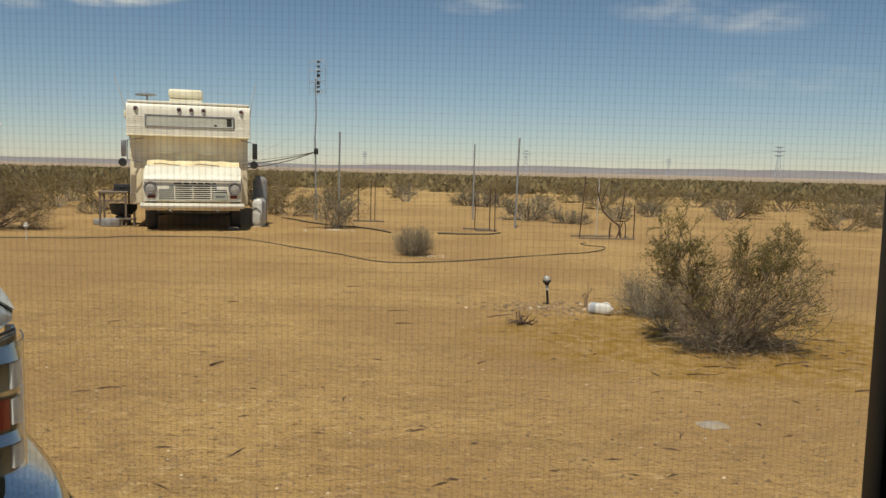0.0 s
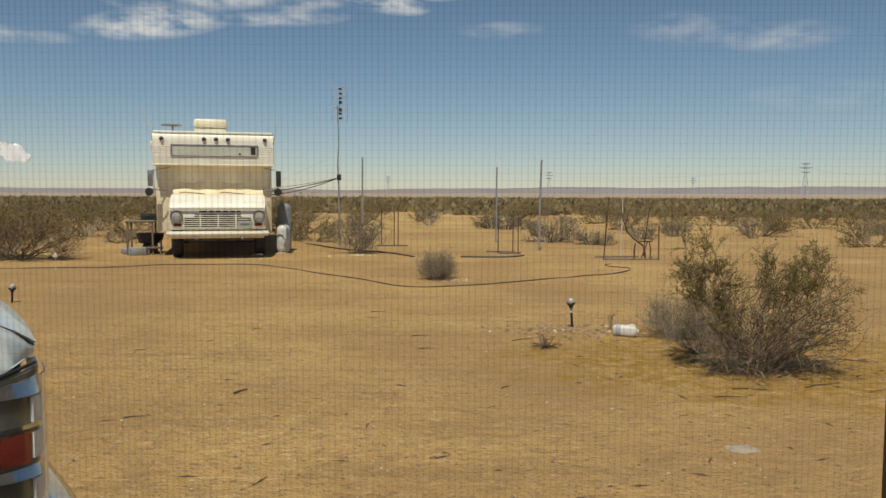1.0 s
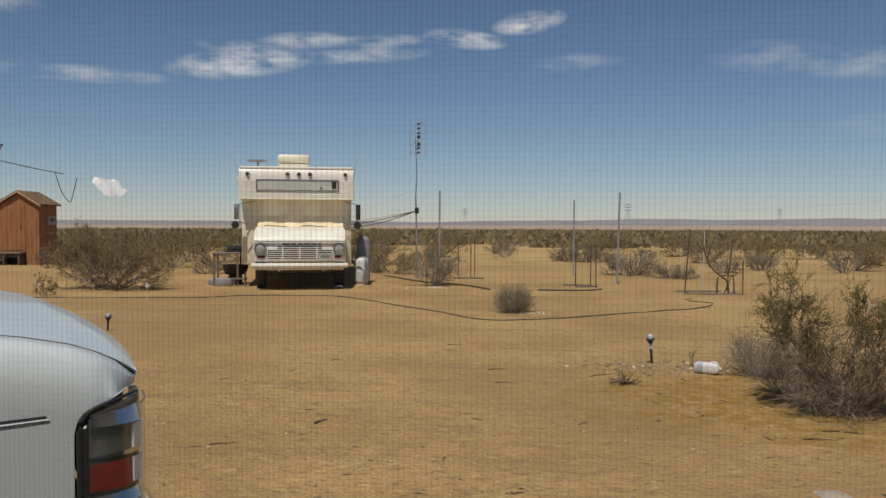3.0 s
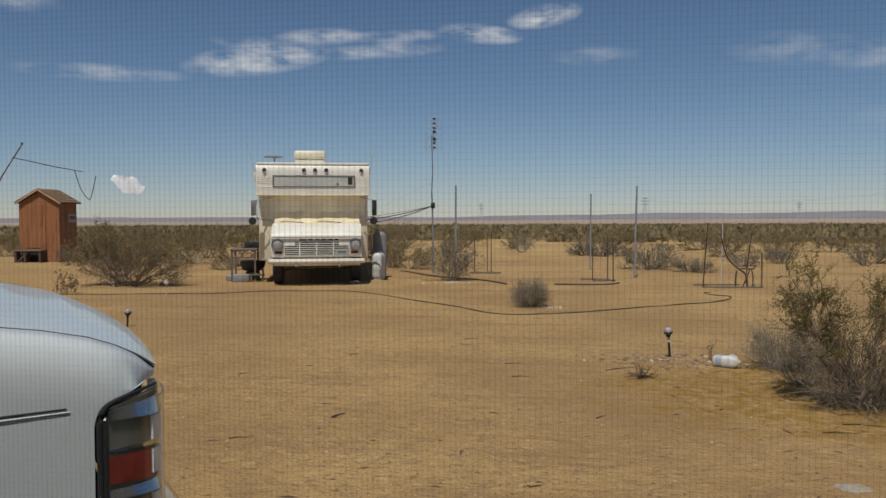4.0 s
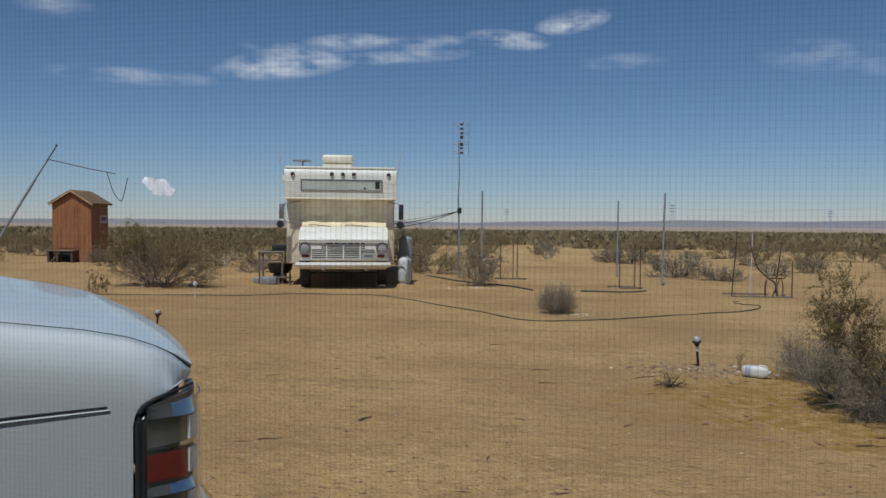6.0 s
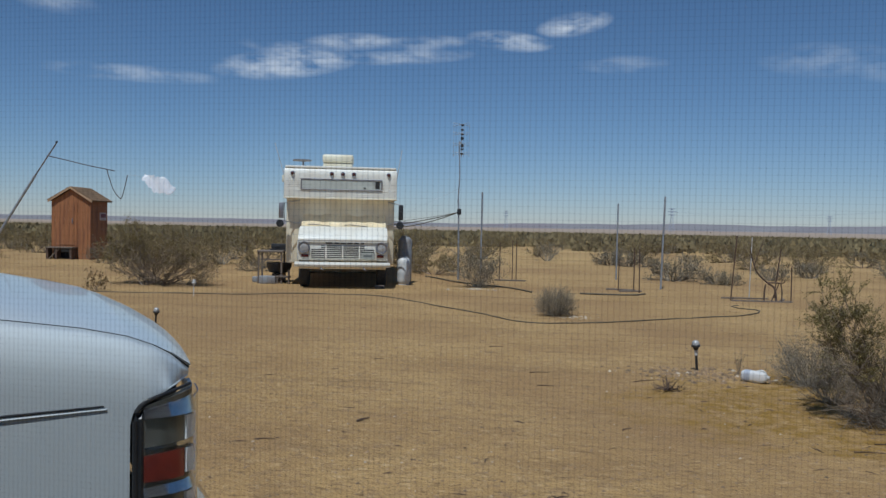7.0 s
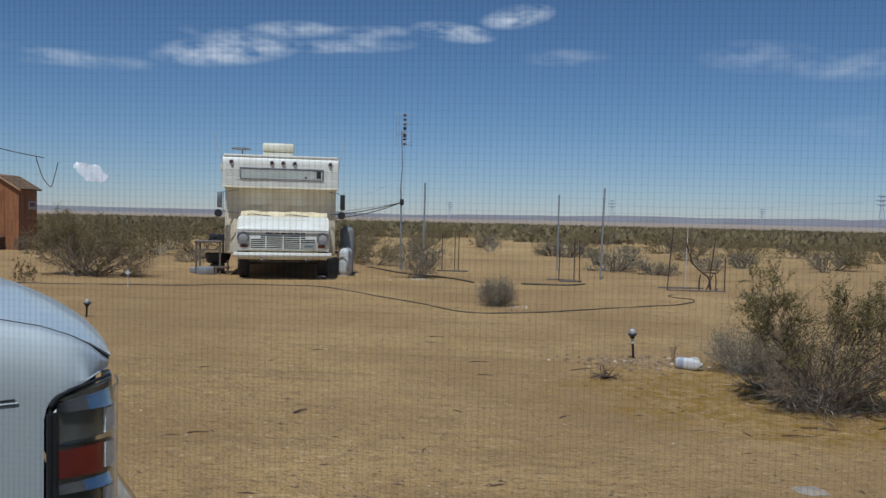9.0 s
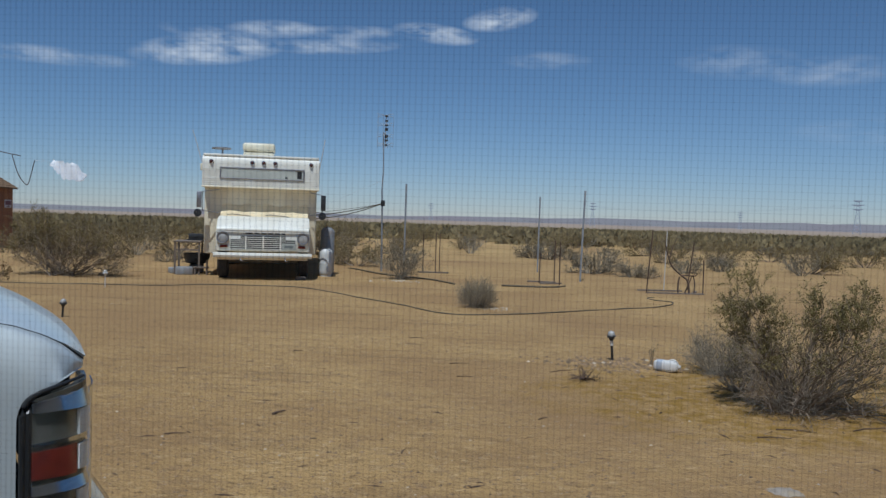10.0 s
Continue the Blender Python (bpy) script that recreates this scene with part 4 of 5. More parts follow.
for (x, y, h, lean, r) in ((-2.72, 20.9, 2.22, 0.01, 0.024), (0.84, 20.4, 1.95, 0.01, 0.019), (1.68, 17.6, 2.02, 0.05, 0.021)):
    b = gz(x, y)
    solid("fence_pole", tube([(0, 0, -0.1), (lean * 0.5, 0, h * 0.5), (lean, 0, h)], r, 8), GALV, "straight galvanised steel pole set in sand", "pole", Matrix.Translation(b), "steel poles", smooth=60)


def stake(x, y, h, lx=0.0, material=None, label="thin rusty rebar stake driven in sand", r=0.011):
    b = gz(x, y)
    return solid("garden_stake", tube([(0, 0, -0.08), (lx * 0.5, 0, h * 0.5), (lx, 0.01, h)], r, 6), material or RUST, label, "stake", Matrix.Translation(b), "garden stakes", smooth=60)


for a in ((-1.99, 18.9, 0.93), (-1.72, 19.3, 0.97), (-1.60, 19.05, 0.96), (0.74, 16.8, 0.66, 0.01), (1.06, 16.8, 0.92, 0.0), (1.15, 16.45, 0.90, -0.01),
          (2.74, 15.35, 1.22, 0.09), (3.72, 16.3, 0.98, 0.12), (3.86, 15.55, 0.66)):
    stake(*a)
stake(3.22, 16.1, 1.2, 0.03, STAKE_WHITE, "white-tipped thin stake by the dead sapling", 0.008)


def plank(x, y, ln, rot, w=0.04, h=0.035):
    return solid("edging_board", box(-ln / 2, ln / 2, -w / 2, w / 2, 0, h, 0.006, 1), OLD_WOOD, "weathered edging board lying on sand", "board", Matrix.Translation(gz(x, y, -0.004)) @ pose(0, 0, 0, 0, 0, rot), "edging boards")


for a in ((-1.72, 18.75, 0.75, 3), (0.80, 16.95, 0.62, -10), (0.98, 16.6, 0.5, 22), (3.3, 15.35, 1.1, 3, 0.04, 0.03), (3.1, 15.9, 0.9, 8), (3.75, 15.75, 0.5, 70)):
    plank(*a)


def dead_sapling():
    base = gz(3.35, 15.4)
    t = thing("dead_sapling", Matrix.Translation(base), "leafless dead sapling with bent dark branches", "tree")
    limbs = [("trunk", [(0.22, 0, -0.05), (0.18, 0, 0.25), (0.05, 0, 0.36), (-0.14, 0, 0.55), (-0.23, 0, 0.8), (-0.28, 0, 1.02)], 0.030, 0.014),
             ("limb", [(0.0, 0, -0.05), (0.0, 0, 0.2), (0.02, 0, 0.33)], 0.026, 0.02), ("limb", [(0.05, 0, 0.36), (0.2, 0.05, 0.36), (0.33, 0.02, 0.36), (0.36, 0, 0.42)], 0.022, 0.01),
             ("limb", [(-0.2, 0, 0.66), (-0.12, 0.03, 0.9), (-0.05, 0.04, 1.08)], 0.016, 0.008), ("limb", [(0.3, 0, -0.04), (0.32, 0.03, 0.2), (0.28, 0, 0.37)], 0.02, 0.014),
             ("limb", [(0.12, 0.05, -0.04), (0.22, 0.08, 0.2), (0.27, 0.05, 0.36)], 0.018, 0.012),
             ("twig", [(-0.23, 0, 0.8), (-0.34, 0.05, 0.95)], 0.008, 0.004), ("twig", [(0.3, 0.02, 0.38), (0.36, 0.06, 0.5), (0.3, 0.08, 0.58)], 0.007, 0.003),
             ("twig", [(-0.07, 0.03, 1.02), (-0.02, 0.06, 1.18)], 0.007, 0.003), ("twig", [(0.2, 0.03, 0.37), (0.17, 0.06, 0.52)], 0.007, 0.003)]
    for nm, pts, r0, r1 in limbs:
        line = smooth_line(pts, 4)
        part(nm, tube(line, [(r0 + (r1 - r0) * i / (len(line) - 1)) * 0.72 for i in range(len(line))], 7), DEAD_WOOD, t, smooth=60)


dead_sapling()


def hose(name, pts, r, label):
    line = smooth_line([(x, y, 0) for x, y in pts], 7)
    line = [gz(q.x + 0.02 * noise.noise((q.x * 2, q.y * 2, 5)), q.y + 0.03 * noise.noise((q.x * 2, q.y * 2, 9)), r * 0.8) for q in line]
    wire(name, line, r, HOSE_BLACK, label, "hose", 8)


hose("garden_hose", [(-9.6, 12.2), (-8.6, 12.6), (-7.8, 12.74), (-6.8, 12.85), (-5.9, 13.16), (-5.4, 13.51), (-4.64, 13.8), (-3.77, 13.76), (-2.99, 13.15), (-2.23, 12.24), (-1.6, 11.62), (-1.09, 10.9), (-0.83, 10.62),
                     (-0.52, 10.56), (-0.07, 10.78), (0.39, 11.01), (1.14, 11.59), (1.84, 12.12), (2.42, 12.56), (2.75, 13.06), (2.86, 13.55), (2.6, 13.75), (2.55, 14.1), (2.7, 14.3)], 0.0095, "long sun-faded dark garden hose lying on sand")
hose("irrigation_hose", [(-3.9, 19.3), (-3.7, 19.1), (-2.83, 17.69), (-1.97, 17.01), (-1.41, 16.33), (-1.0, 15.6)], 0.019, "thick black irrigation hose on sand")
hose("irrigation_hose", [(-0.05, 15.64), (0.55, 15.55), (1.0, 15.75), (1.24, 16.1)], 0.018, "thick black irrigation hose on sand")


def solar_light(x, y, h, label, lean=0.0, tag=False, pale=False):
    t = thing("path_light", Matrix.Translation(gz(x, y)) @ pose(0, 0, 0, 0, lean, 0), label, "garden light", "solar path lights")
    part("stake", tube([(0, 0, -0.05), (0, 0, h - 0.045)], 0.012 if not pale else 0.007, 8), STAKE_WHITE if pale else BLACK, t)
    if tag:
        part("tag", tube([(0, 0, h * 0.58), (0, 0, h * 0.80)], 0.0145, 8), STAKE_WHITE, t, "pale paper tag round the stake")
    head = part("head", lathe([(0.012, h - 0.06), (0.022, h - 0.045), (0.026, h - 0.03), (0.040, h - 0.024), (0.042, h - 0.012), (0.034, h - 0.004)], 16), STAKE_WHITE if pale else BLACK, t)
    part("globe", lathe([(0.033, h - 0.0035), (0.034, h + 0.012), (0.024, h + 0.03), (0.008, h + 0.038)], 16), LAMP_GLASS, head, "clear domed top")


solar_light(1.05, 7.42, 0.245, "small black solar path light leaning in sand", -4, True)
solar_light(-5.22, 8.88, 0.18, "small black solar path light near the pickup", 3)
solar_light(-6.58, 12.42, 0.25, "small pale solar path light beside a creosote bush", pale=True)


def jug():
    m = Matrix.Translation(gz(1.46, 6.98, 0.05)) @ pose(0, 0, 0, 0, 0, -28) @ Matrix.Scale(0.86, 4)
    t = thing("plastic_jug", m, "white plastic jug lying on its side on sand", "jug")
    secs = []
    for x, s in ((-0.125, 0.02), (-0.12, 0.042), (-0.10, 0.055), (-0.03, 0.058), (-0.02, 0.056), (0.05, 0.058), (0.07, 0.056), (0.105, 0.046), (0.125, 0.025)):
        secs.append([(x, s * math.copysign(abs(math.cos(a)) ** 0.6, math.cos(a)), s * math.copysign(abs(math.sin(a)) ** 0.6, math.sin(a))) for a in [k * math.tau / 20 for k in range(20)]])
    part("body", loft(secs), JUG_WHITE, t, smooth=60)
    part("label", loft([[(x, y * 1.012, z * 1.012) for _, y, z in secs[3]] for x in (-0.118 + 0.03, -0.03)], caps=False), JUG_CAP, t, "faded grey end label")
    part("cap", lathe([(0.02, 0.126), (0.02, 0.145), (0.016, 0.147)], 14, "x"), STAKE_WHITE, t)
    part("handle", tube(smooth_line([(0.03, 0, 0.055), (0.06, 0, 0.066), (0.09, 0, 0.06), (0.11, 0, 0.04)], 4), 0.009, 8), JUG_WHITE, t)


jug()


# ---- outhouse shed ----
def shed():
    t = thing("garden_shed", Matrix.Translation(gz(-15.62, 21.75, -0.05)) @ pose(0, 0, 0, 0, 0, 7.2), "small rust-red wooden outhouse with a gabled shingle roof", "shed")
    w, d, e, pk = 0.605, 1.10, 1.84, 2.20
    fr = [(-w, 0, 0.42), (-w, 0, e), (0, 0, pk), (w, 0, e), (w, 0, 0.0), (0.22, 0, 0.0), (0.22, 0, 0.42)]
    part("front_wall", loft([[(x, y, z) for x, _, z in fr] for y in (0, 0.03)]), SHED_RED, t, "sunlit rust-red plywood front")
    bk = [(-w, 0, 0), (-w, 0, e), (0, 0, pk), (w, 0, e), (w, 0, 0)]
    part("back_wall", loft([[(x, y, z) for x, _, z in bk] for y in (d - 0.03, d)]), SHED_RED, t)
    for s in (-1, 1):
        part("side_wall", box(min(s * w, s * (w - 0.03)), max(s * w, s * (w - 0.03)), 0.031, d - 0.031, 0, e), SHED_RED, t)
        part("corner_board", box(min(s * w, s * (w + 0.014)), max(s * w, s * (w + 0.014)), -0.012, 0.06, 0.0 if s > 0 else 0.42, e - 0.02, 0.003, 1), SHED_RED, t)
        part("barge_board", loft([[(s * (w + 0.10), -0.09, e - 0.05), (0, -0.09, pk + 0.02), (0, -0.09, pk + 0.085), (s * (w + 0.10), -0.09, e + 0.015)], [(s * (w + 0.10), -0.065, e - 0.05), (0, -0.065, pk + 0.02), (0, -0.065, pk + 0.085), (s * (w + 0.10), -0.065, e + 0.015)]]), SHED_TRIM, t, "tan gable trim")
        # shingled slope: courses of overlapping strips
        n = 6
        roof = part("roof_slope", loft([[(0, y, pk + 0.05), (s * (w + 0.11), y, e - 0.01), (s * (w + 0.11), y, e + 0.015), (0, y, pk + 0.075)] for y in (-0.064, d + 0.08)]), SHINGLE, t, "tan-brown shingled roof slope")
        for i in range(n):
            f0, f1 = i / n, (i + 1) / n + 0.02
            for j in range(6):
                y0 = -0.085 + (d + 0.18) * j / 6 + (0.05 if i % 2 and j else 0)
                y1 = -0.085 + (d + 0.18) * (j + 1) / 6 + (0.05 if i % 2 and j < 5 else 0) - 0.006
                q = []
                for f, lift in ((f0, 0.078), (f1, 0.092)):
                    x, z = s * (w + 0.115) * f, pk + (e - 0.06 - pk) * f
                    q.append((x, z + lift))
                bm = loft([[(q[0][0], y, q[0][1]), (q[1][0], y, q[1][1]), (q[1][0], y, q[1][1] + 0.012), (q[0][0], y, q[0][1] + 0.012)] for y in (y0, y1)])
                part("shingle", bm, SHINGLE, roof, smooth=0)
    door = part("door", box(-0.42, 0.10, -0.013, -0.001, 0.48, 1.80, 0.003, 1), SHED_RED, t, "flush rust-red plywood door")
    part("door_handle", box(0.04, 0.06, -0.04, -0.0131, 1.15, 1.3, 0.004), DULL_STEEL, door)
    part("batten", box(0.16, 0.19, -0.016, -0.001, 0.03, 1.86, 0.002, 1), SHED_RED, t)
    sign = part("sign", box(w + 0.001, w + 0.012, 0.60, 1.00, 1.26, 1.50), SIGN_PALE, t, "small sign with a pale border")
    part("sign_face", box(w + 0.0121, w + 0.015, 0.63, 0.97, 1.34, 1.47), SIGN_FACE, sign)
    part("sign_line", box(w + 0.0121, w + 0.015, 0.68, 0.92, 1.285, 1.31), SIGN_FACE, sign)
    # dark block stands in for the shade under the raised front
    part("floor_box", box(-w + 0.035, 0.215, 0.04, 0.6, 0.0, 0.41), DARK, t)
    bench = thing("wooden_bench", t.matrix_world @ pose(-0.22, -0.17, 0.02), "rough dark timber bench below the shed door", "bench")
    part("seat", box(-0.42, 0.42, -0.14, 0.14, 0.36, 0.40, 0.006), OLD_WOOD, bench)
    for x in (-0.38, -0.1, 0.36):
        part("leg", box(x - 0.035, x + 0.035, -0.12, 0.12, -0.03, 0.359, 0.005, 1), DEAD_WOOD, bench)
    part("brace", tube([(-0.34, -0.1, 0.02), (0.0, -0.1, 0.34)], 0.02, 6), OLD_WOOD, bench)


shed()


# ---- leaning flagpole with a torn plastic bag streaming from it ----
def flagpole():
    t = thing("leaning_pole", Matrix.Identity(4), "long leaning steel pole with a wire arm", "pole")
    foot = gz(-15.3, 17.5, -0.1)
    part("lower_tube", tube([foot, (-13.85, 17.84, 2.39)], 0.032, 10), GALV, t)
    part("upper_tube", tube([(-13.87, 17.84, 2.36), (-13.33, 17.96, 3.24)], 0.019, 8), DULL_STEEL, t)
    part("tip", lathe([(0.02, 3.235), (0.03, 3.25), (0.03, 3.275), (0.01, 3.285)], 10, "z", (-13.33, 17.96, 0)), BLACK, t)
    part("wire_arm", tube([(-13.58, 17.92, 2.91), (-13.2, 17.97, 2.83), (-12.5, 18.1, 2.67), (-11.85, 18.21, 2.55)], 0.012, 6), RUST, t, "thin dark wire arm")
    part("cord", tube(smooth_line([(-12.05, 18.18, 2.58), (-12.0, 18.18, 2.42), (-11.88, 18.19, 2.08), (-11.72, 18.22, 1.86), (-11.66, 18.23, 1.88), (-11.6, 18.24, 2.09), (-11.52, 18.26, 2.45)], 4), 0.010, 6), RUST, t, "dangling dark cord")
    part("string", tube([(-11.52, 18.26, 2.45), (-11.3, 18.3, 2.44), (-11.14, 18.33, 2.40)], 0.003, 4), GALV, t)
    rng = random.Random(11)
    n, m_ = 16, 8
    rows = []
    for i in range(n + 1):
        f = i / n
        mid = Vector((-11.14, 18.33, 2.40)).lerp(Vector((-10.38, 18.5, 2.06)), f)
        half = 0.17 * math.sin(math.pi * min(1, f * 0.9 + 0.02)) ** 0.8 + 0.012
        row = []
        for j in range(m_ + 1):
            g = j / m_ * 2 - 1
            q = mid + Vector((0.10 * g * half / 0.24, 0.10 * g * half / 0.24 + 0.035 * math.sin(f * 6 + g * 1.6), g * half)) + Vector((0, 0, 0.03 * math.sin(f * 11 + g)))
            row.append(q + Vector((rng.uniform(-0.012, 0.012), 0, rng.uniform(-0.012, 0.012) * (1 + 2 * (abs(g) > 0.9)))))
        rows.append(row)
    back = [[q + Vector((0, 0.004, 0)) for q in r] for r in rows]
    bag = solid("plastic_bag", loft([a + b[::-1] for a, b in zip(rows, back)]), BAG_WHITE, "torn white plastic bag streaming in the wind", "plastic bag", smooth=80)


flagpole()


# ---- far pylons and power lines ----
def pylon(azd, dist, h):
    a = radians(azd)
    t = thing("power_pylon", Matrix.Translation((math.sin(a) * dist, math.cos(a) * dist, -0.5)) @ pose(0, 0, 0, 0, 0, -azd), "distant steel lattice power pylon", "pylon", "power pylons")
    w, r = h * 0.11, h * 0.011
    for sx in (-1, 1):
        for sy in (-1, 1):
            part("leg", tube([(sx * w, sy * w, 0), (sx * w * 0.35, sy * w * 0.35, h * 0.62), (sx * w * 0.3, sy * w * 0.3, h)], r, 4), PYLON, t)
    br = bmesh.new()
    for k in range(5):
        z0, z1 = h * k * 0.13, h * (k + 1) * 0.13
        w0, w1 = w * (1 - 0.65 * k * 0.13 / 0.62), w * (1 - 0.65 * (k + 1) * 0.13 / 0.62)
        for s in (-1, 1):
            tube([(s * w0, -w0, z0), (-s * w1, -w1, z1)], r * 0.5, 4, br)
    part("bracing", br, PYLON, t)
    for z, half in ((h * 0.72, 0.14), (h * 0.85, 0.18), (h * 0.97, 0.13)):
        part("cross_arm", loft([[(x, -r, z - k), (x, r, z - k), (x, r, z + r * 1.4), (x, -r, z + r * 1.4)] for x, k in ((-half * h, 0), (0, 0.04 * h), (half * h, 0))]), PYLON, t)


PYLONS = [(23.2, 1050, 41), (6.1, 1500, 44), (-5.6, 1900, 44), (16.1, 1750, 38), (30.5, 900, 38)]
for a in PYLONS:
    pylon(*a)
for (a0, d0, h0), (a1, d1, h1) in ((PYLONS[4], PYLONS[0]), (PYLONS[0], PYLONS[1])):
    for o in (-0.17, 0.17):
        p0 = Vector((math.sin(radians(a0)) * d0, math.cos(radians(a0)) * d0, h0 * 0.84)) + Vector((o * h0, 0, 0))
        p1 = Vector((math.sin(radians(a1)) * d1, math.cos(radians(a1)) * d1, h1 * 0.84)) + Vector((o * h1, 0, 0))
        wire("power_line", [p0.lerp(p1, k / 10) - Vector((0, 0, 40 * (k / 10) * (1 - k / 10) * 0.9)) for k in range(11)], 0.06, PYLON, "distant power line slung between pylons", "power line", 4, group="power lines")


# ---- shrubs ----
class Growth:
    """Collects tapered three-sided twigs and small leaves as plain vertex lists."""

    def __init__(self, seed):
        self.rng = np.random.default_rng(seed)
        self.v, self.f, self.lv, self.lf = [], [], [], []

    def twig(self, p, q, r0, r1):
        d = q - p
        d = d / (np.linalg.norm(d) + 1e-9)
        a = np.cross(d, (0.3, 0.5, 0.81) if abs(d[2]) < 0.9 else (1, 0, 0))
        a /= np.linalg.norm(a)
        b = np.cross(d, a)
        k = len(self.v)
        for e, r in ((p, r0), (q, r1)):
            for c in (0, 2.094, 4.189):
                self.v.append(tuple(e + (a * math.cos(c) + b * math.sin(c)) * r))
        self.f += [(k, k + 1, k + 4, k + 3), (k + 1, k + 2, k + 5, k + 4), (k + 2, k, k + 3, k + 5)]

    def leaf(self, p, size):
        g = self.rng
        d = g.normal(size=3)
        d /= np.linalg.norm(d)
        s = np.cross(d, g.normal(size=3))
        s /= np.linalg.norm(s) + 1e-9
        k = len(self.lv)
        w = size * 0.32
        m = p + d * size * 0.5
        self.lv += [tuple(p), tuple(m + s * w), tuple(p + d * size), tuple(m - s * w)]
        self.lf.append((k, k + 1, k + 2, k + 3))

    def grow(self, p, d, length, r, depth, wander, forks, leaf_from=0, leaves=0, size=0.02, up=0.1, spread=0.8):
        g = self.rng
        steps = 3 if depth else 2
        for i in range(steps):
            d = d + g.normal(size=3) * wander + np.array((0, 0, up))
            d = d / np.linalg.norm(d)
            q = p + d * length / steps
            if q[2] < 0.01:
                q[2] = 0.01 + g.random() * 0.02
            r1 = r * 0.82
            self.twig(p, q, r, r1)
            if depth <= leaf_from:
                for _ in range(leaves):
                    self.leaf(p + (q - p) * g.random() + g.normal(size=3) * size * 0.5, size * (0.7 + 0.6 * g.random()))
            if depth and i:
                for _ in range(forks):
                    side = g.normal(size=3)
                    dd = d + side * spread * 0.6
                    self.grow(q, dd / np.linalg.norm(dd), length * (0.5 + 0.25 * g.random()), r1 * 0.65, depth - 1, wander, forks, leaf_from, leaves, size, up, spread)
            p, r = q, r1

    def fit(self, height, width):
        """Scales the whole bush to its true height and width."""
        p = np.array(self.v + self.lv)
        z = np.percentile(p[:, 2], 98.5)
        r = np.percentile(np.hypot(p[:, 0], p[:, 1]), 96)
        k = np.array((width * 0.5 / r, width * 0.5 / r, height / z))
        self.v = [tuple(q) for q in np.array(self.v) * k]
        if self.lv:
            self.lv = [tuple(q) for q in np.array(self.lv) * k]
        return self

    def meshes(self, twig_mat, leaf_mat):
        out = []
        for nm, v, f, m in (("branchwork", self.v, self.f, twig_mat), ("foliage", self.lv, self.lf, leaf_mat)):
            if not f:
                out.append(None)
                continue
            me = bpy.data.meshes.new(nm)
            me.from_pydata(v, [], f)
            me.materials.append(m)
            out.append(me)
        return out


def shrub(name, growth, twig_mat, leaf_mat, m, label, group=""):
    t = thing(name, m, label, "bush", group)
    st, fo = growth.meshes(twig_mat, leaf_mat)
    part("branchwork", st, twig_mat, t)
    if fo:
        part("foliage", fo, leaf_mat, t)
    return t


def unit(*v):
    v = np.array(v, float)
    return v / np.linalg.norm(v)


def fan(seed, stems, height, width, depth=3, forks=2, leaves=2, leaf=0.03, thick=0.012, wander=0.12, low=0.35, leaf_from=1, base=0.12, up=0.08, spread=0.8):
    """A many-stemmed bush opening from a narrow foot."""
    g = Growth(seed)
    for i in range(stems):
        a = g.rng.random() * math.tau
        tilt = low + (1 - low) * g.rng.random() ** 0.6
        out = (width * 0.5 / height) * (1.35 - tilt) * 2.0
        d = unit(math.cos(a) * out, math.sin(a) * out, tilt)
        g.grow(np.array((math.cos(a) * base * g.rng.random(), math.sin(a) * base * g.rng.random(), -0.01)), d, height * (0.55 + 0.25 * g.rng.random()), thick * (0.6 + 0.6 * g.rng.random()),
               depth, wander, forks, leaf_from, leaves, leaf, up, spread)
    return g.fit(height, width)


def arching(seed, lobes, thick=0.010, foot=0.07, reach=0.26, leaf=0.015):
    """A woody bush: bowed stems from one foot to uneven lobes, each stem clothed in fine forking twigs.
    lobe: centre, spread, stems, leaves per twig."""
    g = Growth(seed)
    for centre, spread, stems, leaves in lobes:
        for _ in range(stems):
            p = np.append(g.rng.normal(size=2) * foot, -0.01)
            tgt = np.array(centre) + g.rng.normal(size=3) * np.array(spread)
            tgt[2] = max(tgt[2], 0.06)
            out = np.array((tgt[0], tgt[1], 0.0))
            c1 = p + (tgt - p) * 0.45 + out * g.rng.uniform(-0.05, 0.22) + g.rng.normal(size=3) * 0.05
            c1[2] = max(c1[2], 0.04)
            line = [(1 - k) ** 2 * p + 2 * k * (1 - k) * c1 + k * k * tgt + g.rng.normal(size=3) * 0.016 * (0 < k < 1) for k in np.linspace(0, 1, 6)]
            r = thick * g.rng.uniform(0.55, 1.1)
            for i, (q0, q1) in enumerate(zip(line, line[1:])):
                g.twig(q0, q1, r * (1 - 0.14 * i), r * (0.86 - 0.14 * i))
                if i < 1:
                    continue
                d = (q1 - q0) / (np.linalg.norm(q1 - q0) + 1e-9)
                for _ in range(2):
                    dd = d + g.rng.normal(size=3) * 0.62 + np.array((0, 0, 0.12))
                    g.grow(q1, dd / np.linalg.norm(dd), reach * g.rng.uniform(0.45, 1.0), r * 0.42, 1 if i < 3 else 2 if g.rng.random() < 0.45 else 1,
                           0.24, 2, 1, leaves if i > 2 else leaves // 3, leaf, 0.05, 0.95)
    return g


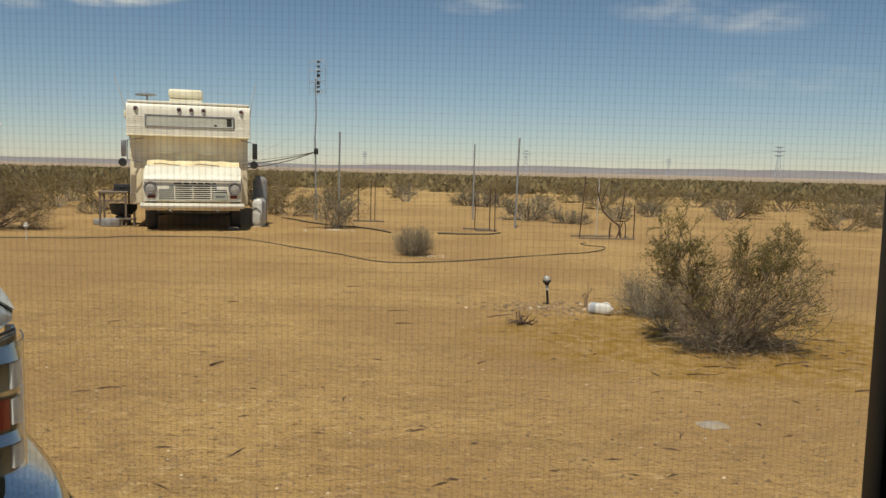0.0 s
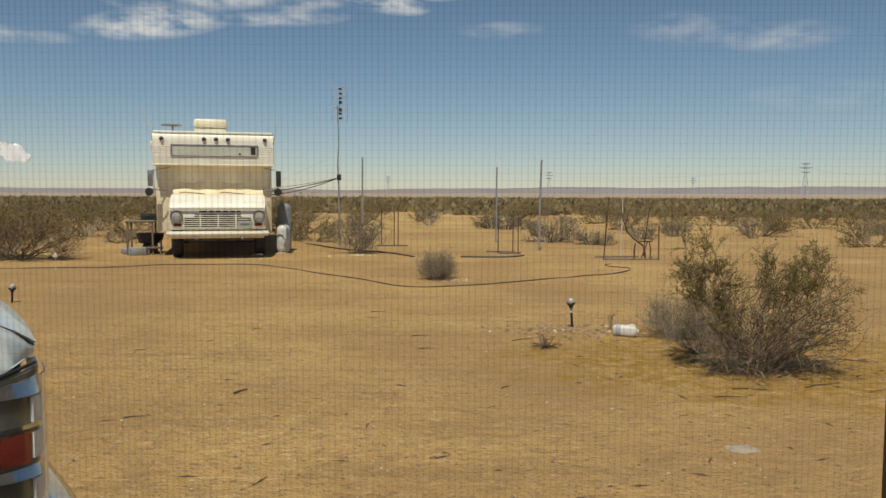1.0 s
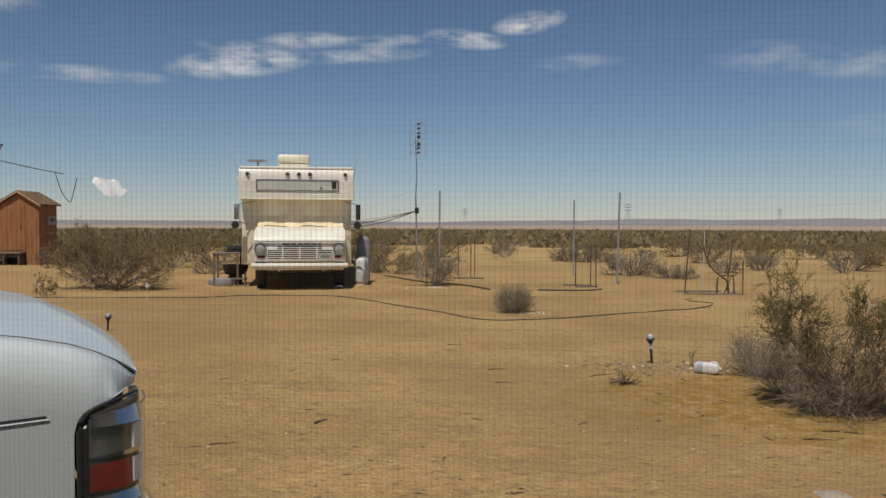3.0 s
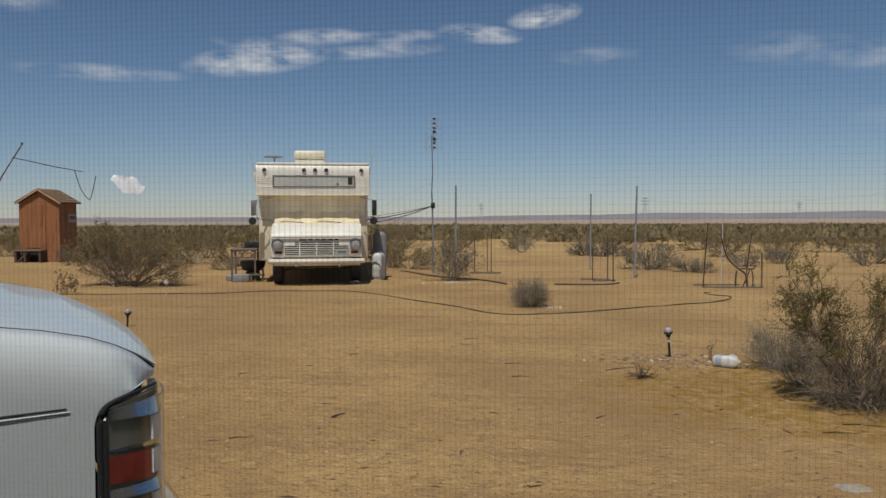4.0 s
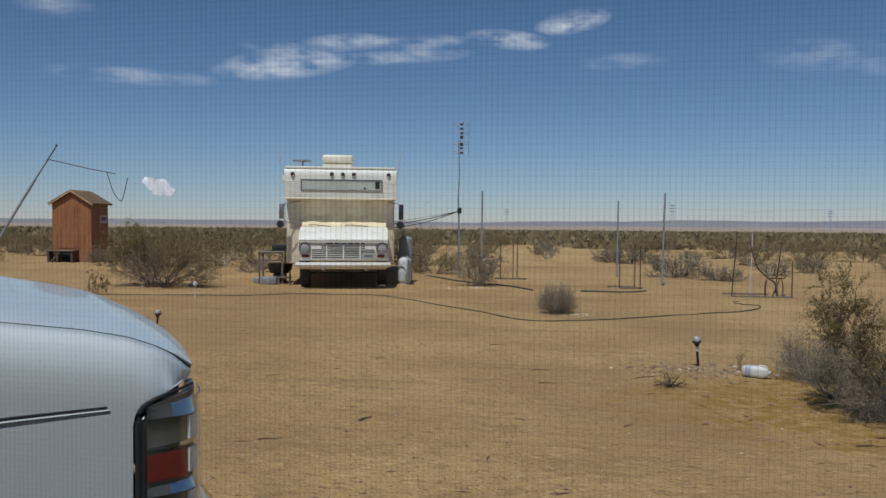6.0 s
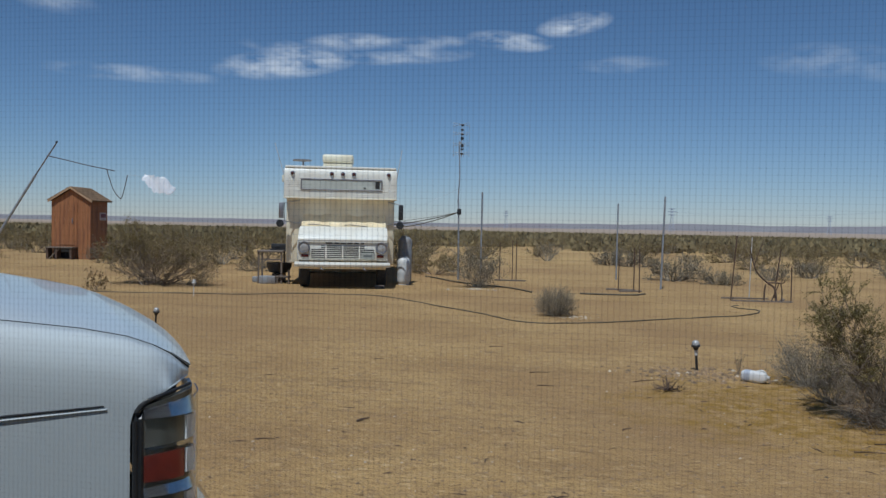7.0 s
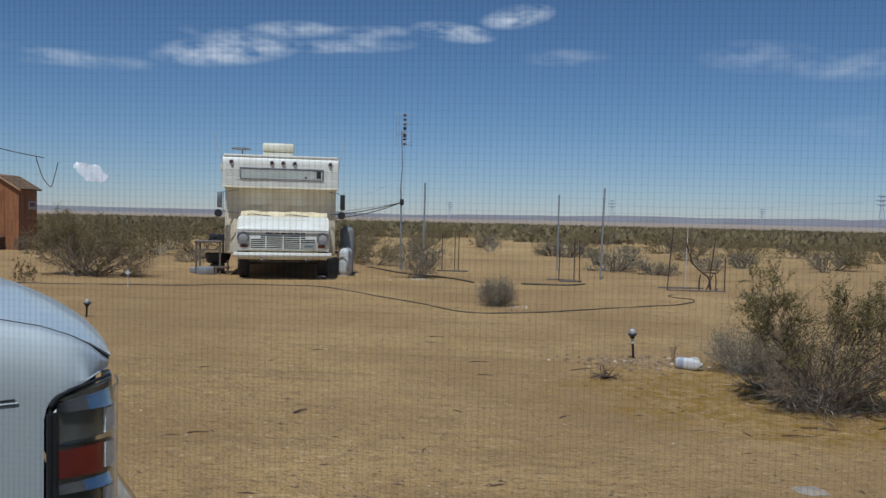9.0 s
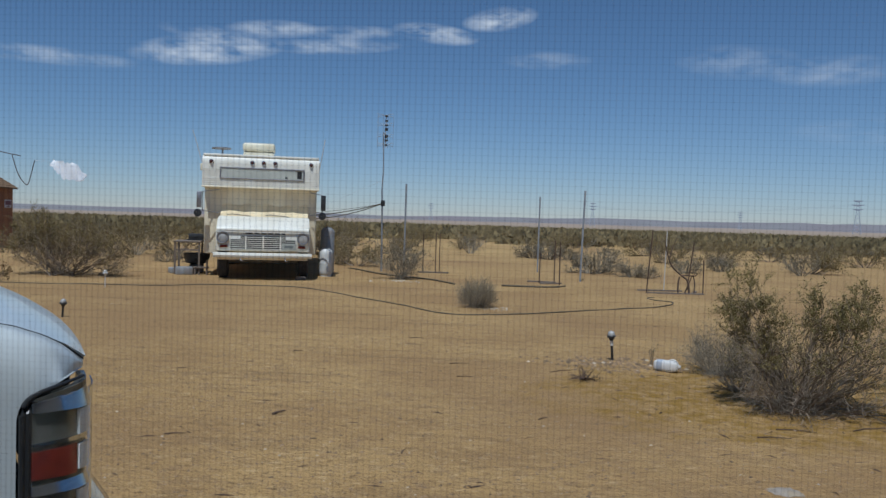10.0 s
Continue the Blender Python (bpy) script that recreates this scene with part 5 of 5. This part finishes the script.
# the large creosote bush by the jug: two leafy heads over bare grey lower twigs
def creosote_by_jug():
    g = arching(21, (((-0.31, 0.10, 0.67), (0.06, 0.08, 0.08), 12, 9), ((0.26, 0.10, 0.63), (0.12, 0.12, 0.06), 14, 9), ((-0.22, 0.0, 0.42), (0.12, 0.14, 0.08), 8, 5),
                     ((0.02, 0.0, 0.36), (0.13, 0.16, 0.08), 9, 3), ((0.46, -0.02, 0.50), (0.09, 0.13, 0.08), 7, 5), ((0.55, 0.0, 0.26), (0.12, 0.16, 0.10), 9, 2),
                     ((-0.26, -0.15, 0.20), (0.10, 0.12, 0.06), 7, 0), ((0.15, -0.15, 0.25), (0.18, 0.12, 0.08), 8, 0)), 0.008, 0.06, 0.20, 0.0105)
    shrub("creosote_bush", g, TWIG_BROWN, LEAF_OLIVE, Matrix.Translation(gz(2.07, 5.62)), "large olive creosote bush with bare grey lower twigs")
    g = Growth(22)
    for _ in range(80):                                  # dead grey twigs round the foot
        a = g.rng.uniform(0, math.tau)
        d = unit(math.cos(a), math.sin(a), g.rng.uniform(0.1, 1.2))
        r = g.rng.uniform(0.0, 0.16)
        g.grow(np.array((math.cos(a) * r, math.sin(a) * r, 0.0)), d, g.rng.uniform(0.16, 0.34), 0.0045, 2, 0.34, 2, 0, 0, 0.015, 0.02, 1.1)
    g.fit(0.34, 0.75)
    dead = shrub("dead_brush", g, TWIG_GREY, LEAF_GREY, Matrix.Translation(gz(2.06, 5.60)), "tangle of bare grey dead branches under the creosote")
    for i in range(16):                                  # bare dead limbs reaching out at the side
        g = Growth(200 + i)
        a = g.rng.uniform(-0.6, 0.9)
        d = unit(math.cos(a), math.sin(a) * 0.6, g.rng.uniform(0.15, 0.7))
        g.grow(np.array((0.05, 0, 0.0)), d, g.rng.uniform(0.36, 0.56), 0.0065, 2, 0.30, 2, 0, 0, 0.015, 0.04, 1.0)
        part("dead_limb", g.meshes(TWIG_GREY, LEAF_GREY)[0], TWIG_GREY, dead)


creosote_by_jug()
shrub("burrobush", fan(31, 120, 0.40, 0.70, 2, 2, 1, 0.014, 0.0045, 0.12, 0.2, 0), TWIG_GREY, LEAF_GREY, Matrix.Translation(gz(1.90, 6.95)), "low dry grey burrobush beside the jug")
shrub("burrobush", fan(32, 90, 0.33, 0.55, 2, 2, 0, 0.012, 0.0045, 0.14, 0.15, 0), TWIG_GREY, LEAF_GREY, Matrix.Translation(gz(1.88, 6.25)), "low dead grey burrobush with dark woody foot")
shrub("dry_bush", fan(33, 170, 0.42, 0.66, 2, 2, 1, 0.016, 0.005, 0.10, 0.2, 0), TWIG_GREY, LEAF_DRY, Matrix.Translation(gz(-0.39, 11.60)), "small round dry brown bush alone on sand")
shrub("desert_bush", arching(34, (((-0.25, 0.0, 0.55), (0.16, 0.18, 0.12), 14, 1), ((0.2, 0.0, 0.48), (0.2, 0.2, 0.12), 14, 1), ((0.0, -0.1, 0.25), (0.3, 0.2, 0.08), 10, 1)), 0.009, 0.10, 0.26, 0.024), TWIG_GREY, LEAF_GREY, Matrix.Translation(gz(-2.2, 16.55)), "grey twiggy bush beside the black hose")
shrub("desert_bush", arching(35, (((-0.85, 0.0, 0.55), (0.26, 0.25, 0.12), 12, 3), ((-0.30, 0.1, 0.78), (0.26, 0.25, 0.12), 14, 4), ((0.35, 0.0, 0.66), (0.28, 0.25, 0.12), 14, 3),
                                        ((0.90, 0.0, 0.38), (0.24, 0.25, 0.12), 10, 1), ((0.0, -0.2, 0.45), (0.4, 0.2, 0.12), 12, 1)), 0.013, 0.16, 0.34, 0.026), TWIG_BROWN, LEAF_SCRUB, Matrix.Translation(gz(-8.55, 14.55)), "broad olive-brown creosote bush with twiggy edges")
g = Growth(36)
for _ in range(26):
    a = g.rng.uniform(-0.7, 0.5)
    g.grow(np.array((0, 0, 0.02)), unit(math.cos(a), math.sin(a), g.rng.uniform(0.1, 0.5)), g.rng.uniform(0.5, 0.85), 0.009, 2, 0.2, 2, 0, 0, 0.02, 0.04, 0.9)
g.fit(0.55, 1.5)
shrub("dead_brush", g, TWIG_GREY, LEAF_GREY, Matrix.Translation(gz(-7.9, 14.6)), "pale bare dead branches beside the broad bush")
shrub("young_shrub", fan(37, 9, 0.36, 0.6, 2, 1, 3, 0.045, 0.006, 0.15, 0.3, 1), TWIG_BROWN, LEAF_RUST, Matrix.Translation(gz(-8.8, 12.9)), "sparse young shrub with rusty tips")

# bush kinds for the scrub, grown once
KINDS = []
for k, (st, h, w, lf, sz, tw, lm, words) in enumerate((
        (30, 1.05, 1.9, 4, 0.042, TWIG_BROWN, LEAF_SCRUB, "olive-brown creosote bush in open scrub"), (26, 0.9, 1.7, 4, 0.042, TWIG_BROWN, LEAF_SCRUB, "olive-brown creosote bush in open scrub"),
        (28, 1.22, 1.8, 4, 0.045, TWIG_GREY, LEAF_SCRUB, "tall olive creosote bush in open scrub"), (34, 0.55, 1.0, 2, 0.032, TWIG_GREY, LEAF_GREY, "low grey burrobush in open scrub"),
        (34, 0.50, 0.9, 2, 0.032, TWIG_GREY, LEAF_DRY, "low straw-coloured dry bush in open scrub"), (30, 0.85, 1.3, 2, 0.036, TWIG_GREY, LEAF_GREY, "grey half-bare bush in open scrub"))):
    gr = fan(50 + k, int(st * 0.62), h, w, 2, 2, lf, sz, 0.016, 0.14, 0.25, 1)
    KINDS.append((gr.meshes(tw, lm), tw, lm, words))


def scrub_bush(k, x, y, s, rot, sink=0.03):
    (st, fo), tw, lm, words = KINDS[k]
    t = thing("scrub_bush", Matrix.Translation(gz(x, y, -sink)) @ pose(0, 0, 0, 0, 0, rot) @ Matrix.Diagonal((s * 1.12, s * 1.12, s * 0.84, 1)), words, "bush", "scrub bushes")
    part("branchwork", st, tw, t)
    part("foliage", fo, lm, t)


# bushes that can be told apart: kind, place, size
for k, x, y, s in ((0, -4.6, 21.6, 1.0), (1, -3.9, 20.3, 0.85), (5, -5.3, 23.0, 1.0), (3, 2.2, 20.6, 1.25), (5, 2.45, 20.9, 1.0), (3, 3.2, 19.8, 0.9), (4, 3.5, 19.5, 0.8), (3, 0.95, 28.5, 1.3), (3, 1.6, 27.8, 1.2), (5, 11.2, 22.3, 0.85), (3, 12.3, 21.7, 0.9),
                   (0, 11.2, 28.4, 0.9), (2, -13.2, 21.5, 0.95), (0, -12.3, 21.0, 1.05), (2, -11.0, 22.5, 1.05), (5, -13.8, 20.6, 0.8), (0, -10.4, 24.0, 1.1), (2, -12.0, 25.5, 1.1), (0, -14.6, 26.5, 1.0),
                   (1, -22.0, 25.0, 1.1), (0, -20.3, 27.0, 1.0), (3, -20.6, 23.0, 1.0), (3, -8.6, 19.5, 0.8), (3, 6.5, 24.0, 1.0), (5, 8.6, 23.5, 1.0), (3, 5.0, 22.3, 1.0), (5, 15.2, 21.0, 0.9), (3, 13.5, 19.0, 0.8), (0, 7.2, 27.0, 0.9)):
    scrub_bush(k, x, y, s, (x * 77 + y * 31) % 360)

rng = random.Random(5)
placed = []
while len(placed) < 185:
    a = radians(rng.uniform(-46, 36))
    d = 22 + 40 * rng.random() ** 0.8
    x, y = d * math.sin(a), d * math.cos(a)
    if -3 < x < 8 and y < 27 and rng.random() < 0.8:
        continue
    if -12 < x < -5.5 and y < 36 and rng.random() < 0.82:
        continue
    if any((x - u) ** 2 + (y - v) ** 2 < 1.4 for u, v in placed) or (abs(x + 16) < 2.2 and abs(y - 23) < 2.5) or (abs(x + 6) < 2.5 and y < 24):
        continue
    placed.append((x, y))
    left = x < -4
    k = rng.choices(range(6), (5, 4, 5 if left else 2, 2, 2, 3) if left else (4, 3, 1, 4, 4, 4))[0]
    scrub_bush(k, x, y, rng.uniform(0.75, 1.15), rng.uniform(0, 360))


def far_scrub():
    """Uncountable scrub from 80 m to the plain's edge: clumps of small upright blades."""
    g = np.random.default_rng(8)
    verts, faces = [], []
    for _ in range(8500):
        a = radians(g.uniform(-50, 40))
        d = 48 + 120 * g.random() ** 1.1
        cx, cy = d * math.sin(a), d * math.cos(a)
        z = ground_z(cx, cy)
        h = g.uniform(0.35, 0.9) * (1 - (d - 48) / 240)
        w = h * g.uniform(0.9, 1.8)
        big = 1 + d / 250
        n = 22 if d < 200 else 12
        for _ in range(n):
            u = g.normal(size=2) * w * 0.42
            zz = z + h * g.random() * max(0.15, 1 - (u[0] ** 2 + u[1] ** 2) / (w * w))
            s = 0.16 * big * g.uniform(0.6, 1.3)
            t = g.uniform(0, math.tau)
            k = len(verts)
            dx, dy = math.cos(t) * s, math.sin(t) * s
            verts += [(cx + u[0] - dx, cy + u[1] - dy, zz - s * 0.3), (cx + u[0] + dx, cy + u[1] + dy, zz - s * 0.2), (cx + u[0] + dx * g.uniform(-0.6, 0.6), cy + u[1] + dy * 0.3, zz + s * 1.1)]
            faces.append((k, k + 1, k + 2))
    me = bpy.data.meshes.new("far_scrub")
    me.from_pydata(verts, [], faces)
    me.materials.append(SCRUB)
    tagged(new("far_scrub", me), "brown-olive desert scrub thinning to the horizon", "scrub", kind="stuff")


far_scrub()


# ---- small litter on the sand ----
def stick(x, y, ln, rot, r=0.004, bend=0.25):
    ln *= 0.8
    b = Matrix.Translation(gz(x, y, r)) @ pose(0, 0, 0, 0, 0, rot)
    return solid("dry_stick", tube([(-ln / 2, 0, 0), (-ln * 0.1, bend * ln * 0.4, 0.003), (ln / 2, 0, 0.006)], [r, r * 0.9, r * 0.5], 5), DEAD_WOOD, "short dark dry stick lying on sand", "stick", b, "dry sticks", smooth=60)


for a in ((-1.40, 4.90, 0.13, 55, 0.008), (-1.83, 4.30, 0.15, 8), (-0.36, 6.9, 0.22, 5), (-0.28, 6.35, 0.17, -8), (0.55, 6.75, 0.35, 30), (1.7, 4.9, 0.25, -5), (2.6, 4.6, 0.2, 0), (-1.9, 7.2, 0.12, 10), (-0.9, 8.3, 0.2, 0), (0.3, 5.1, 0.1, 40),
          (1.9, 5.1, 0.3, -12), (2.4, 5.2, 0.35, 20), (3.0, 6.0, 0.4, -25), (1.2, 3.7, 0.08, 60), (-2.6, 6.2, 0.1, 20), (-0.5, 4.2, 0.07, 80)):
    stick(*a)

g = Growth(41)
for _ in range(16):
    a = g.rng.uniform(0, math.tau)
    g.grow(np.array((0, 0, 0.01)), unit(math.cos(a), math.sin(a), g.rng.uniform(0.1, 0.7)), 0.10, 0.006, 1, 0.35, 2, 0, 0, 0.01, -0.02, 0.9)
shrub("dead_weed", g, DEAD_WOOD, LEAF_DRY, Matrix.Translation(gz(0.69, 6.38)), "small dark uprooted dead weed on sand")
g = Growth(42)
for _ in range(6):
    g.grow(np.array((0, 0, 0)), unit(g.rng.normal() * 0.15, g.rng.normal() * 0.15, 1), 0.14, 0.003, 1, 0.15, 1, 0, 1, 0.02, 0.1, 0.5)
shrub("dry_weed", g, TWIG_BROWN, LEAF_DRY, Matrix.Translation(gz(1.38, 7.25)), "thin upright dry weed beside the jug")


def scatter(name, count, region, lo, hi, material, label, seed, flat=0.55):
    g = np.random.default_rng(seed)
    verts, faces = [], []
    base = [(1, 0, 0), (0.3, 0.9, 0), (-0.8, 0.6, 0), (-0.8, -0.6, 0), (0.3, -0.95, 0), (0.1, 0.05, 1.0)]
    for _ in range(count):
        x, y = region(g)
        s = lo + (hi - lo) * g.random() ** 3
        a = g.uniform(0, math.tau)
        z = ground_z(x, y) - s * 0.1
        k = len(verts)
        for bx, by, bz in base:
            j = 0.75 + 0.5 * g.random()
            verts.append((x + (bx * math.cos(a) - by * math.sin(a)) * s * j * (1.4 if bz == 0 else 1), y + (bx * math.sin(a) + by * math.cos(a)) * s * j, z + bz * s * flat * 1.6 * j))
        faces += [(k + i, k + (i + 1) % 5, k + 5) for i in range(5)]
    me = bpy.data.meshes.new(name)
    me.from_pydata(verts, [], faces)
    me.materials.append(material)
    return tagged(new(name, me), label, "pebbles", kind="stuff")


def yard(g):
    d = 2.3 + 10 * g.random() ** 1.6
    a = radians(g.uniform(-42, 34))
    return d * math.sin(a), d * math.cos(a)


def mound(g):
    return 1.05 + g.normal() * 0.30, 7.22 + g.normal() * 0.2


def litter_patch(g):
    return 2.3 + g.normal() * 0.75, 5.6 + g.normal() * 0.5


scatter("sand_grit", 11000, yard, 0.002, 0.011, PEBBLE, "brown grit and small clods scattered over sand", 1)
scatter("pale_chips", 900, yard, 0.002, 0.009, CHIP, "pale stone chips scattered over sand", 2)
scatter("mound_stones", 420, mound, 0.006, 0.026, PEBBLE, "loose stones and chips heaped by the path light", 3)
scatter("mound_chips", 22, mound, 0.006, 0.02, CHIP, "pale stone chips heaped by the path light", 4)
scatter("litter_stones", 260, litter_patch, 0.004, 0.014, PEBBLE, "dark leaf litter and grit under the creosote bush", 6, 0.3)
scatter("dry_bush_chips", 45, lambda g: (-0.12 + g.normal() * 0.16, 11.55 + g.normal() * 0.15), 0.008, 0.028, CHIP, "pale stones beside the small dry bush", 7)
scatter("hose_chips", 50, lambda g: (-2.1 + g.normal() * 0.22, 16.0 + g.normal() * 0.15), 0.01, 0.035, CHIP, "pale stones in front of the grey bush", 9)



def twig_litter():
    """Tiny dark twig scraps too small to pick apart."""
    g = np.random.default_rng(12)
    verts, faces = [], []
    for i in range(220):
        x, y = yard(g) if i % 3 else litter_patch(g)
        ln, a, w = g.uniform(0.015, 0.07), g.normal() * 0.7, g.uniform(0.0015, 0.004)
        c, s = math.cos(a), math.sin(a)
        z = ground_z(x, y) + 0.003
        k = len(verts)
        for u, v, h in ((-ln, -w, 0), (ln, -w * 0.6, 0), (ln * 0.2, w, 0), (0, 0, w * 2)):
            verts.append((x + u * c - v * s, y + u * s + v * c, z + h))
        faces += [(k, k + 1, k + 3), (k + 1, k + 2, k + 3), (k + 2, k, k + 3)]
    me = bpy.data.meshes.new("twig_litter")
    me.from_pydata(verts, [], faces)
    me.materials.append(DEAD_WOOD)
    tagged(new("twig_litter", me), "tiny dark twig scraps strewn over sand", "litter", kind="stuff")


twig_litter()

b = bmesh.new()
ring = []
rg = random.Random(4)
mid = b.verts.new((0, 0, 0.016))
ring = [b.verts.new((0.085 * math.cos(k * math.tau / 18) * rg.uniform(0.75, 1.15), 0.075 * math.sin(k * math.tau / 18) * rg.uniform(0.75, 1.15), 0.004)) for k in range(18)]
foot = [b.verts.new((v.co.x * 1.05, v.co.y * 1.05, -0.02)) for v in ring]
for k in range(18):
    b.faces.new((mid, ring[k], ring[(k + 1) % 18]))
    b.faces.new((ring[k], foot[k], foot[(k + 1) % 18], ring[(k + 1) % 18]))
solid("cement_spill", b, ASH, "small pale grey cement spill on sand", "cement", Matrix.Translation(gz(1.42, 3.9)), smooth=60)
